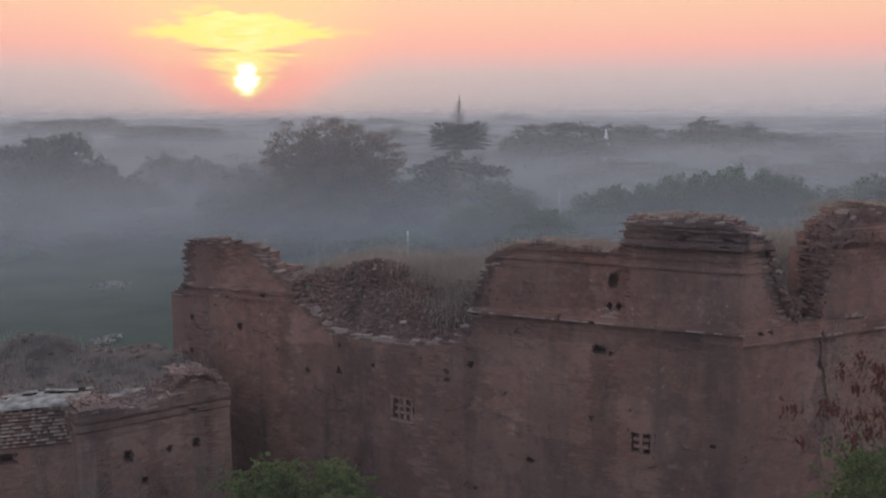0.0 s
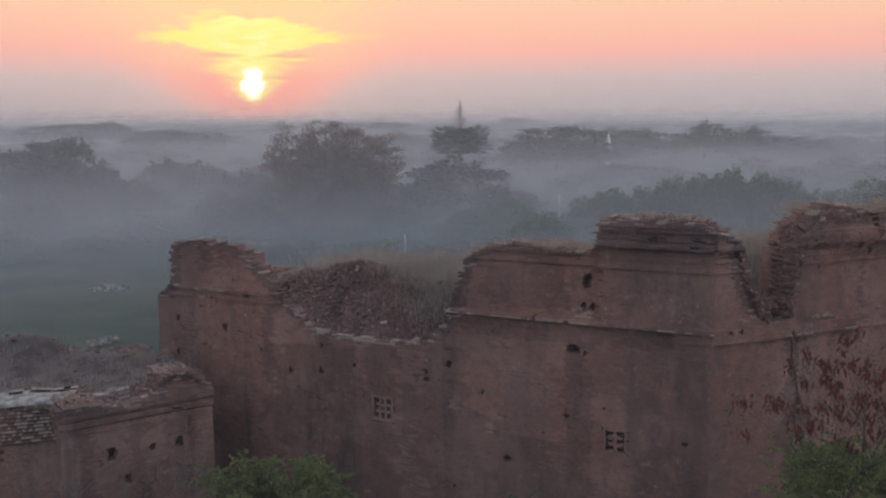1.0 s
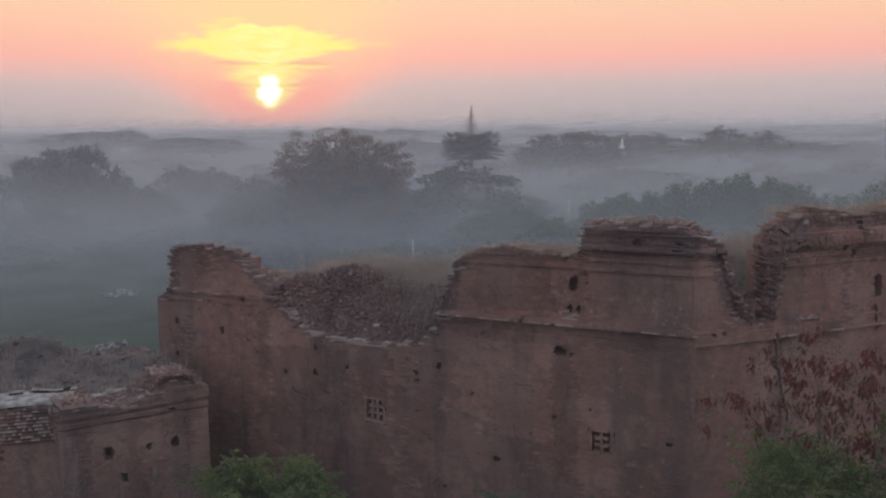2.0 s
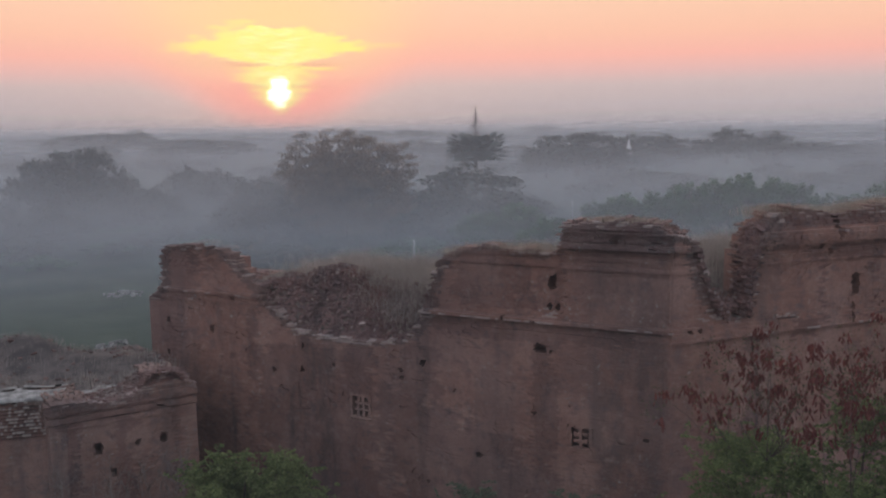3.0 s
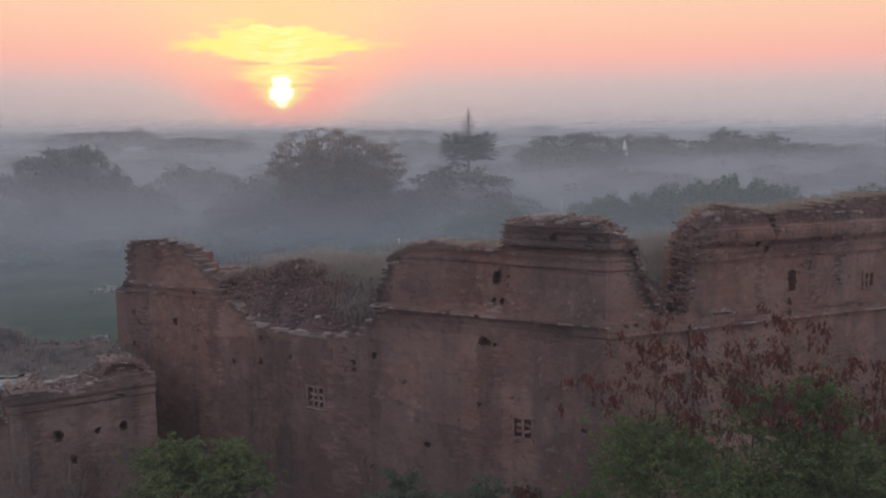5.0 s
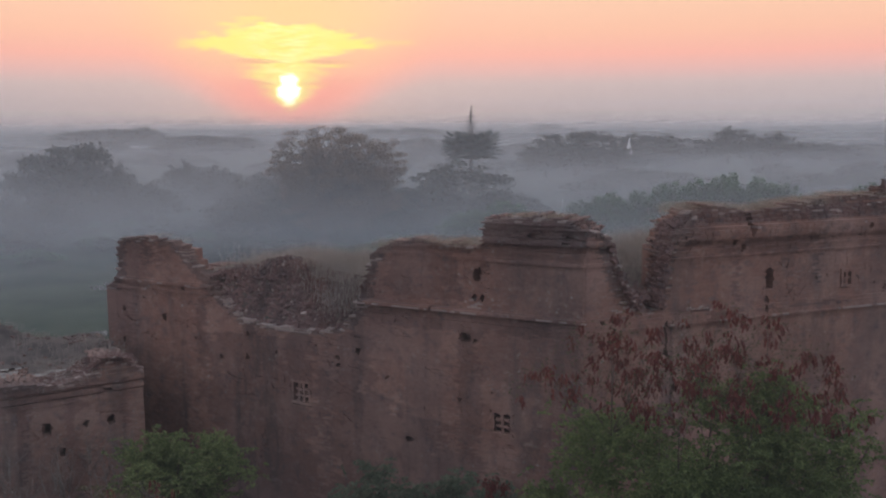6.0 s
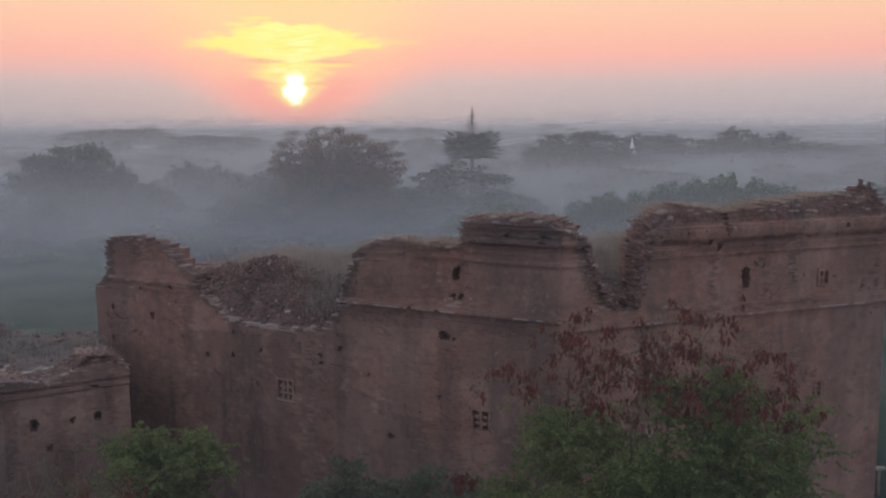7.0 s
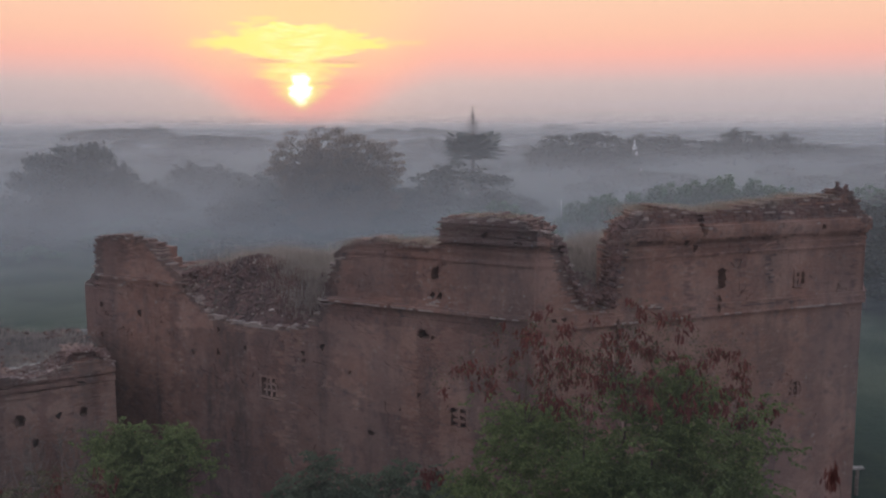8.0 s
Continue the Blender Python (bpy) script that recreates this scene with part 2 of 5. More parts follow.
PALM = leaf_material("palm_leaves", (0.035, 0.045, 0.035), (0.06, 0.07, 0.055), 0.2)
POD = leaf_material("seed_pods", (0.095, 0.029, 0.026), (0.195, 0.065, 0.054), 0.35)
STRAW = leaf_material("dry_grass", (0.28, 0.24, 0.20), (0.47, 0.405, 0.34), 0.5)
STRAW_DARK = leaf_material("grey_brush", (0.28, 0.25, 0.228), (0.46, 0.41, 0.375), 0.5)
BRICK_LATTICE = brick_material("pale_lattice_brick", (1.12, 1.36, 1.50), 0.7, 0.5, 0.4)
LIME = plain_material("lime_plaster", (0.15, 0.142, 0.138), (0.38, 0.365, 0.35), 3.2)
WHITE = plain_material("whitewash", (0.62, 0.62, 0.62), (0.78, 0.77, 0.75), 1.0, 0.6)
CRUST = plain_material("dark_roof_crust", (0.058, 0.050, 0.050), (0.125, 0.104, 0.098), 1.6)
EARTH = plain_material("rubble_earth", (0.085, 0.066, 0.058), (0.17, 0.13, 0.112), 2.2)


def mist_material(name, share):
    m, k = material(name)
    p = k.vmath("SUBTRACT", k.pos, (3.0, 0.0, 0.0))
    flat = k.vmath("MULTIPLY", p, (1, 1, 0))
    r = k.vmath("LENGTH", flat)
    dens = k.ramp(k.span(k.math("LOGARITHM", r, 10.0), 1.6, 3.6, 0, 1, False), [
        (0.0, (0.0, 0, 0)), (0.08, (0.06, 0, 0)), (0.20, (0.28, 0, 0)), (0.42, (0.42, 0, 0)), (0.62, (0.55, 0, 0)), (0.8, (0.45, 0, 0)), (1.0, (0.0, 0, 0))])
    dens = k.add("ShaderNodeSeparateColor", {0: dens}).outputs[0]
    n = k.noise(flat, 0.016, 5, 0.55, (0.6, 1.0, 1.0))
    n2 = k.noise(p, 0.05, 4, 0.55, (0.5, 1.0, 1.0))
    calm = k.span(r, 250.0, 900.0, 1.0, 0.1)
    n = k.math("ADD", k.math("MULTIPLY", k.math("SUBTRACT", n, 0.5), calm), 0.5)
    n2 = k.math("ADD", k.math("MULTIPLY", k.math("SUBTRACT", n2, 0.5), calm), 0.5)
    a = k.math("MULTIPLY", dens, k.math("ADD", k.span(n, 0.30, 0.70, 0.6, 1.1), k.span(n2, 0.3, 0.7, -0.08, 0.12)))
    a = k.math("MULTIPLY", a, share, 0, clamp=True)
    d = k.add("ShaderNodeBsdfDiffuse", {"Color": (0.66, 0.725, 0.80, 1)})
    t = k.add("ShaderNodeBsdfTransparent")
    mx = k.add("ShaderNodeMixShader", {0: a, 1: t.outputs[0], 2: d.outputs[0]})
    finish(k, None, shader=mx.outputs[0])
    return m


def haze_material(name, r, share, bank, rise, seed, tint):
    m, k = material(name)
    z = k.add("ShaderNodeSeparateXYZ", {0: k.pos}).outputs[2]
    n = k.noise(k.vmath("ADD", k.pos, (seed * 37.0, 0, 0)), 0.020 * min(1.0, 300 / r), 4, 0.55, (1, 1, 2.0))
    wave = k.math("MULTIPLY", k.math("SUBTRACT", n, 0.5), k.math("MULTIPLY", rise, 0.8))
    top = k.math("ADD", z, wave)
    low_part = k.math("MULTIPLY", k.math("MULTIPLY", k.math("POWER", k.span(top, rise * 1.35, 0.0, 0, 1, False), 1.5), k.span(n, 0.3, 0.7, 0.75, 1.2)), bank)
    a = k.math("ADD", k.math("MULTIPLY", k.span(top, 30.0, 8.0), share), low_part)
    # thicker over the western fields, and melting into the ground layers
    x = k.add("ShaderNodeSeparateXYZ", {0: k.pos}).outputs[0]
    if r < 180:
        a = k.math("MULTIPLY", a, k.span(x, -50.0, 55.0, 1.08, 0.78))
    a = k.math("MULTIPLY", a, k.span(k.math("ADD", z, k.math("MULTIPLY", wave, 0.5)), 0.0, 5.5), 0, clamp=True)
    d = k.add("ShaderNodeBsdfDiffuse", {"Color": (*tint, 1)})
    t = k.add("ShaderNodeBsdfTranslucent", {"Color": (*tint, 1)})
    body = k.add("ShaderNodeMixShader", {0: 0.65, 1: d.outputs[0], 2: t.outputs[0]})
    clear = k.add("ShaderNodeBsdfTransparent")
    finish(k, None, shader=k.add("ShaderNodeMixShader", {0: a, 1: clear.outputs[0], 2: body.outputs[0]}).outputs[0])
    return m


# ---- mesh helpers ----
def mesh_object(name, verts, faces, mat, parent=None, label="", smooth=False):
    me = bpy.data.meshes.new(name)
    me.from_pydata(verts, [], faces)
    me.materials.append(mat)
    if smooth:
        me.polygons.foreach_set("use_smooth", [True] * len(me.polygons))
    me.update()
    ob = new(name, me)
    if parent:
        ob.parent = parent
        ob.matrix_parent_inverse = Matrix.Translation(parent.location).inverted()
    if label:
        ob["label"] = label
    return ob


def empty(name, at=(0, 0, 0)):
    ob = new(name)
    ob.location = at
    ob.empty_display_size = 0.5
    return ob


def tube(points, radii, sides=7):
    """Verts and faces of a tapered tube along points."""
    vs, fs = [], []
    for i, p in enumerate(points):
        p = Vector(p)
        a = Vector(points[min(i + 1, len(points) - 1)]) - Vector(points[max(i - 1, 0)])
        q = a.to_track_quat("Z", "X")
        for s in range(sides):
            w = 2 * math.pi * s / sides
            vs.append(p + q @ Vector((math.cos(w) * radii[i], math.sin(w) * radii[i], 0)))
        if i:
            b = (i - 1) * sides
            for s in range(sides):
                fs.append((b + s, b + (s + 1) % sides, b + sides + (s + 1) % sides, b + sides + s))
    fs.append(tuple(range(sides))[::-1])
    fs.append(tuple(range(len(vs) - sides, len(vs))))
    return vs, fs


class Pile:
    """Collects verts and faces into one mesh."""

    def __init__(self):
        self.v, self.f = [], []

    def add(self, vs, fs):
        b = len(self.v)
        self.v.extend(vs)
        self.f.extend(tuple(i + b for i in f) for f in fs)

    def object(self, name, mat, parent=None, label="", smooth=False):
        return mesh_object(name, [tuple(v) for v in self.v], self.f, mat, parent, label, smooth)


BOX = ((0, 3, 2, 1), (4, 5, 6, 7), (0, 1, 5, 4), (1, 2, 6, 5), (2, 3, 7, 6), (3, 0, 4, 7))


def block(pile, c, size, m=None):
    hx, hy, hz = size[0] / 2, size[1] / 2, size[2] / 2
    vs = [Vector((sx * hx, sy * hy, sz * hz)) for sz in (-1, 1) for sx, sy in ((-1, -1), (1, -1), (1, 1), (-1, 1))]
    if m is not None:
        vs = [m @ v for v in vs]
    pile.add([v + Vector(c) for v in vs], BOX)


def quads(name, centres, sizes, mat, parent, rng, label="", droop=None, ratio=0.55):
    """One mesh of many small leaves: a quad folded nowhere, turned at random."""
    n = len(centres)
    a = rng.normal(size=(n, 3))
    if droop is not None:
        a = a * (1 - droop) + np.array((0, 0, -1.0)) * droop * 1.6
    a /= np.linalg.norm(a, axis=1)[:, None]
    b = np.cross(a, rng.normal(size=(n, 3)))
    b /= np.linalg.norm(b, axis=1)[:, None]
    s = sizes[:, None]
    c = centres
    v = np.stack([c - a * s, c + b * s * ratio - a * s * 0.1, c + a * s, c - b * s * ratio - a * s * 0.1], 1).reshape(-1, 3)
    me = bpy.data.meshes.new(name)
    me.vertices.add(4 * n)
    me.vertices.foreach_set("co", v.ravel())
    me.loops.add(4 * n)
    me.loops.foreach_set("vertex_index", np.arange(4 * n, dtype=np.int32))
    me.polygons.add(n)
    me.polygons.foreach_set("loop_start", np.arange(0, 4 * n, 4, dtype=np.int32))
    me.materials.append(mat)
    me.update(calc_edges=True)
    ob = new(name, me)
    ob.parent = parent
    ob.matrix_parent_inverse = Matrix.Translation(parent.location).inverted()
    if label:
        ob["label"] = label
    return ob


# ---- ground and mist ----
scene.cycles.transparent_max_bounces = 32
def make_ground():
    vs, fs = [(0.0, 10.0, 0.0)], []
    rings, turns = [6, 14, 25, 40, 60, 90, 140, 220, 350, 600, 1100, 2200, 4600], 72
    for r in rings:
        for i in range(turns):
            w = 2 * math.pi * i / turns
            x, y = r * math.sin(w), 10 + r * math.cos(w)
            h = 0.25 * noise.noise(Vector((x * 0.03, y * 0.03, 0))) if 40 < r < 1500 else 0.0
            vs.append((x, y, h))
    for i in range(turns):
        fs.append((0, 1 + (i + 1) % turns, 1 + i))
    for j in range(len(rings) - 1):
        for i in range(turns):
            a, b = 1 + j * turns + i, 1 + j * turns + (i + 1) % turns
            fs.append((a, b, b + turns, a + turns))
    tagged(mesh_object("ground", vs, fs, SOIL, smooth=True), "flat plain of dry grass and scrub under mist", "ground", kind="structure")


make_ground()


def make_mist(k, low, high, share):
    """One undulating layer of ground mist, lying between the trees."""
    vs, fs = [], []
    turns, rings = 120, 46
    for j in range(rings):
        r = 44 * (4400 / 44) ** (j / (rings - 1))
        t = min(max((math.log10(r) - 2.1) / 1.0, 0), 1)
        for i in range(turns):
            w = 2 * math.pi * i / turns
            x, y = 3 + r * math.sin(w), r * math.cos(w)
            n = noise.noise(Vector((x * 0.012, y * 0.012, k * 3.1))) + 0.5 * noise.noise(Vector((x * 0.04, y * 0.04, k * 1.7)))
            vs.append((x, y, low + (high - low) * t * t * (3 - 2 * t) + n * 0.7 * max(0.0, 1 - r / 900)))
        if j:
            b = (j - 1) * turns
            for i in range(turns):
                a, c = b + i, b + (i + 1) % turns
                fs.append((a, c, c + turns, a + turns))
    ob = mesh_object("mist_layer", vs, fs, mist_material("mist", share), smooth=True)
    tagged(ob, "thin layer of pale blue morning ground mist", "mist", kind="stuff")


for k, (low, high, share) in enumerate([(1.5, 4.0, 0.24), (3.2, 7.0, 0.22)]):
    make_mist(k, low, high, share)


def make_haze(r, share, bank, rise, seed):
    """A veil of haze hanging over the fields, thinning out upwards."""
    vs, fs, turns = [], [], 120
    for i in range(turns):
        w = 2 * math.pi * i / turns
        q = r * (1 + 0.05 * noise.noise(Vector((math.sin(w) * 3, math.cos(w) * 3, seed))))
        x, y = 3 + q * math.sin(w), -6 + q * math.cos(w)
        vs += [(x, y, 0.0), (x, y, 14.0), (x, y, 40.0)]
    for i in range(turns):
        a, c = i * 3, (i + 1) % turns * 3
        fs += [(a, c, c + 1, a + 1), (a + 1, c + 1, c + 2, a + 2)]
    # veils within 180 m get a darker tint that stands for mist in shade
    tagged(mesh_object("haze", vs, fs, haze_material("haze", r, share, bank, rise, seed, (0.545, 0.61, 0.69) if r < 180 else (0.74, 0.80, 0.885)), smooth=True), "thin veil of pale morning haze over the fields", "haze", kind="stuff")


# the 16 m ring is added before the ruin to lift its dark tones
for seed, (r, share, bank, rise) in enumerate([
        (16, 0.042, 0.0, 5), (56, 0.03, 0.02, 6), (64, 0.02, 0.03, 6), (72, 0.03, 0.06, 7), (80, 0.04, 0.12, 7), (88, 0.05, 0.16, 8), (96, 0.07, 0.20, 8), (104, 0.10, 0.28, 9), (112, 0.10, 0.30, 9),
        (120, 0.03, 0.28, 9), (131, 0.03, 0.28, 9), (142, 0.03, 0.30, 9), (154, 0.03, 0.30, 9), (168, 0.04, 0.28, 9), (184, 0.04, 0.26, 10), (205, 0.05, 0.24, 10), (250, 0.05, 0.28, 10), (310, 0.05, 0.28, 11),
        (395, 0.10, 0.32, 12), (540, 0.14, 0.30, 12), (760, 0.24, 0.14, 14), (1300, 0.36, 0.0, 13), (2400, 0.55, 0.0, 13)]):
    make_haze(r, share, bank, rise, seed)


# ---- masonry ----
LOOSE = []          # bricks that become objects of their own, at the end


def masonry(owner, at, d, n, span_u, z0, top, out, gone, seed, mat, bl=0.30, ch=0.068, depth=0.55, thick=1.5, single=None, crown=None, fine=None, pale=None, dark=None, eroded=None, lime=None):
    """A brick wall: courses of single bricks before a solid core. at, d, n: a point of the face, its way along and its outward
    way in plan; top(u), out(u, z), gone(u, z): its height, relief and holes."""
    rnd = random.Random(seed)
    rows = {}
    pile, cap, limed, stain_shade, core = Pile(), Pile(), Pile(), Pile(), Pile()
    at, d, n = Vector(at), Vector(d), Vector(n)

    def there(u, z):
        if not span_u[0] - 0.1 <= u <= span_u[1]:
            return False
        jag = 0.16 * noise.noise(Vector((u * 1.7, seed * 7.3, z * 0.6))) + 0.10 * noise.noise(Vector((u * 5.3, seed, z * 2.0)))
        return z < top(u) + jag

    def put(pile, u, o, z, lu, lo, lz):
        vs = []
        tilt = rnd.uniform(-0.004, 0.004)
        for sz in (0, 1):
            for su, so in ((-1, -1), (1, -1), (1, 1), (-1, 1)):
                p = at + d * (u + su * lu / 2) + n * (o + so * lo / 2)
                vs.append((p.x, p.y, z + sz * lz + su * tilt))
        pile.add(vs, BOX)

    high = max(top(span_u[0] + i * (span_u[1] - span_u[0]) / 200) for i in range(201)) + 0.3
    tops = {}
    for k in range(int((high - z0) / ch) + 1):
        z = z0 + k * ch
        first = out(span_u[0], z + ch / 2)
        u = span_u[0] - max(0, first * 0.44 + 0.01)
        begin = True
        while u < span_u[1]:
            lu = bl * rnd.uniform(0.86, 1.08) * (0.5 if begin and k % 2 else 1.0)
            if fine and fine(u, z) and not (single and single(u, z)):
                lu *= 0.36
            lu = min(lu, span_u[1] - u + 0.001)
            begin = False
            uc = u + lu / 2
            u += lu
            if not there(uc, z):
                continue
            tops[int((uc - span_u[0]) / bl)] = max(tops.get(int((uc - span_u[0]) / bl), z0), z)
            if gone and gone(uc, z + ch / 2):
                continue
            o = out(uc, z + ch / 2)
            worn = noise.noise(Vector((uc * 0.9, z * 1.4, seed * 2.2))) + 0.5 * noise.noise(Vector((uc * 3.1, z * 5.0, seed)))
            o += rnd.gauss(0, 0.0045) - (rnd.uniform(0.02, 0.07) if worn > 0.55 else 0)
            edge = not (there(uc, z + 3 * ch) and there(max(uc - 1.6 * bl, span_u[0]), z) and there(min(uc + 1.6 * bl, span_u[1]), z))
            loose = noise.noise(Vector((uc * 0.55, z * 0.9, seed * 5.1))) > 0.12
            if z > top(uc) - 0.9:
                o += 0.055 * noise.noise(Vector((seed, z * 11.0, uc * 0.25)))
            target = cap if edge else pile
            if dark and not edge and dark(uc, z) > 0.30 + 0.10 * rnd.random():
                target = stain_shade
            if eroded and rnd.random() < eroded(uc, z):
                o -= rnd.uniform(0.006, 0.032)
            if (pale and pale(uc, z + ch / 2) and rnd.random() < 0.72) or (edge and rnd.random() < 0.08):
                target = limed
            lz = ch - (rnd.uniform(0.005, 0.014) if edge else (rnd.uniform(0.002, 0.007) if loose else rnd.uniform(0.001, 0.003)))
            o += rnd.gauss(0, 0.004) if loose else 0.0
            if single and single(uc, z) and len(LOOSE) - LOOSE_START[0] < 300:
                LOOSE.append((owner, at + d * uc + n * (o - 0.16), d, z, lu - 0.012, 0.32, lz, crown or mat, rnd.uniform(-2, 2)))
                o -= 0.33
            else:
                cuts = 2 if edge else 1
                for h in range(cuts):
                    put(target, uc + lu * ((h + 0.5) / cuts - 0.5), o - depth / 2 + (rnd.gauss(0, 0.014) if edge else 0), z, lu / cuts - (0.010 if edge or loose else 0.003), depth, lz)
            if edge:
                b = o - depth
                deep = thick(uc) if callable(thick) else thick
                g = -0.5
                while g > -deep:
                    w = rnd.uniform(0.16, 0.34)
                    put(core, uc + rnd.gauss(0, 0.05), g - w / 2, z, max(0.05, lu - 0.14), w - 0.012, ch)
                    g -= w
                while b > -deep:
                    w = rnd.uniform(0.2, 0.36)
                    if rnd.random() < 0.78:
                        put(limed if rnd.random() < 0.06 else cap, uc + rnd.gauss(0, 0.10), b - w / 2, z + rnd.uniform(-0.008, 0.008), lu * rnd.uniform(0.45, 0.8), w - 0.01, lz)
                    b -= w
    for c, z in tops.items():
        if c - 1 not in tops or c + 1 not in tops:
            continue
        z = min(z, tops[c - 1], tops[c + 1])
        put(core, span_u[0] + (c + 0.5) * bl, -1.2, z0 - 0.2, bl + 0.02, 0.6, z - 0.25 - z0 + 0.2)
    body = core.object("wall", mat, owner)
    tagged(pile.object("brickwork", mat, body), kind="stuff")
    if limed.v:
        tagged(limed.object("limed_brickwork", lime or BRICK_PALE, body, "pale lime-crusted brick edges"), kind="stuff")
    if stain_shade.v:
        tagged(stain_shade.object("stained_brickwork", BRICK_DARK, body, "dark rain-stained bricks, with shade under ledges put into the colour"), kind="stuff")
    if cap.v:
        tagged(cap.object("broken_brickwork", crown or mat, body, "ragged crown of loose weathered brick courses"), kind="stuff")
    return body


LOOSE_START = [0]


def outline(points):
    us, zs = [p[0] for p in points], [p[1] for p in points]
    return lambda u: float(np.interp(u, us, zs)) - 0.07


def hole_list(holes):
    """holes: centre u, centre z, width, height, raggedness."""
    def gone(u, z):
        for i, (cu, cz, w, h, r) in enumerate(holes):
            if abs(u - cu) < w and abs(z - cz) < h:
                e = r * noise.noise(Vector((u * 6, z * 9, i * 3.0)))
                a, b = abs(u - cu) / (w / 2), abs(z - cz) / (h / 2)
                if (r == 0 and max(a, b) < 1) or (r > 0 and a ** 2.6 + b ** 2.6 < 1 + 0.9 * e):
                    return True
        return False
    return gone


def near_holes(holes):
    def near(u, z):
        return any(abs(u - h[0]) < h[2] / 2 + 0.3 and abs(z - h[1]) < h[3] / 2 + 0.15 for h in holes)
    return near


CORNER = Vector((9.52, 22.86))
D_LEFT, N_LEFT = Vector((-0.9187, 0.395)), Vector((-0.395, -0.9187))
D_RIGHT, N_RIGHT = Vector((0.9119, 0.4104)), Vector((0.4104, -0.9119))

temple = tagged(empty("temple_ruin", (CORNER.x, CORNER.y, 0)), "roofless ruined red brick temple with broken parapets", "temple")


def relief_left(u, z):
    if z > 12.55 and u < 4.0:
        # the capping block: a roll, a shaded neck, a tall band, thin slabs that lean out, a broken top
        if z < 12.78:
            return 0.16 + 0.07 * math.sin((z - 12.55) / 0.23 * math.pi)
        if z < 12.86:
            return 0.08
        if z < 13.14:
            return 0.15
        if z < 13.30:
            return 0.20 + 0.05 * (int(z / 0.068) % 2)
        return 0.24 - (z - 13.30) * 0.75
    if z > 10.0:
        base = -0.10 if u < 3.75 else -0.30
        if u > 16.5:
            base = -0.05
        if 11.85 < z < 12.0 or 12.2 < z < 12.32:
            base += 0.09
        if 12.42 < z <= 12.55:
            base -= 0.05
        if z > 12.0:
            base += 0.03
        return base - (z - 10.0) * 0.02
    if z > 9.84:
        return 0.16
    if z > 9.52 and 1.4 < u < 16.5:
        return -0.07 + 0.05 * noise.noise(Vector((u * 0.9, z * 2.0, 3.3)))
    if z > 9.66:
        return 0.05
    if z > 9.5:
        return 0.09
    o = 0.0
    if u < 0.95:
        o += 0.05
    if u > 21.9:
        o -= 0.06
    return o + (9.5 - z) * 0.012


def relief_right(u, z):
    if u < 2.2 and z > 10.0:
        return relief_left(0.5, z)
    if z > 13.05:
        return 0.08 - (z - 13.05) * 0.25
    if z > 12.55:
        return 0.32 - abs(z - 12.85) * 0.3
    if z > 12.42:
        return 0.09
    if 12.3 < z < 12.38:
        return -0.04
    if 12.18 < z < 12.26 or 11.92 < z < 12.0:
        return 0.05
    if z > 12.0:
        return 0.0
    if z > 10.0:
        return -0.04
    if z > 9.86:
        return 0.06
    if z > 9.62:
        return 0.11
    if z > 9.52:
        return 0.16
    return (9.5 - z) * 0.012 + (0.05 if u < 0.95 else 0.0)


TOP_LEFT = outline([(0.0, 13.24), (0.45, 13.42), (1.0, 13.58), (3.62, 13.55), (3.82, 13.1), (3.86, 12.42), (4.8, 12.40), (5.8, 12.48), (6.8, 12.48), (7.6, 12.40), (8.46, 12.1),
                    (8.78, 11.68), (9.0, 11.05), (9.2, 10.4), (9.28, 9.6), (9.62, 9.05), (10.2, 8.72), (11.3, 8.56), (12.5, 8.52), (13.7, 8.6), (14.95, 8.7),
                    (15.3, 9.0), (16.1, 9.5), (16.8, 10.3), (17.28, 10.55), (17.67, 10.91), (17.92, 11.24), (18.18, 11.56), (18.71, 11.76), (19.53, 11.88), (21.08, 11.86),
                    (21.8, 11.7), (22.02, 11.3), (22.10, 9.75), (22.75, 9.5)])
TOP_RIGHT = outline([(0.0, 13.24), (0.36, 13.20), (0.98, 13.0), (1.02, 12.6), (1.25, 11.82), (1.52, 11.25), (1.93, 10.56), (2.07, 10.36), (2.95, 10.24), (3.02, 10.9),
                     (3.13, 11.6), (3.22, 12.3), (3.30, 12.8), (3.5, 13.2), (3.85, 13.5), (4.75, 13.83), (6.35, 13.78), (7.0, 13.46), (7.75, 13.58), (9.0, 13.76), (10.4, 13.80),
                     (10.95, 13.92), (13.3, 14.0), (13.9, 14.24), (14.4, 14.24), (14.7, 13.7), (15.0, 13.15), (15.1, 12.95)])
PUTLOG_HOLES = [(21.7, 8.51, 0.16, 0.24, .3), (21.79, 7.1, 0.18, 0.28, .3), (19.29, 8.35, 0.24, 0.32, .5), (14.67, 8.08, 0.14, 0.2, .3), (14.72, 7.06, 0.18, 0.28, .4),
    (10.19, 7.52, 0.16, 0.2, .3), (10.15, 7.2, 0.18, 0.18, .3), (9.24, 7.9, 0.22, 0.30, .6), (4.79, 9.88, 0.22, 0.16, .4), (4.57, 8.92, 0.46, 0.34, .2),
    (4.15, 8.88, 0.12, 0.16, .2), (4.79, 6.51, 0.16, 0.14, .4), (6.92, 4.68, 0.28, 0.22, .5), (0.72, 6.11, 0.16, 0.18, .3), (9.01, 3.28, 0.14, 0.14, .3),
    (4.22, 11.28, 0.36, 0.56, .7)]
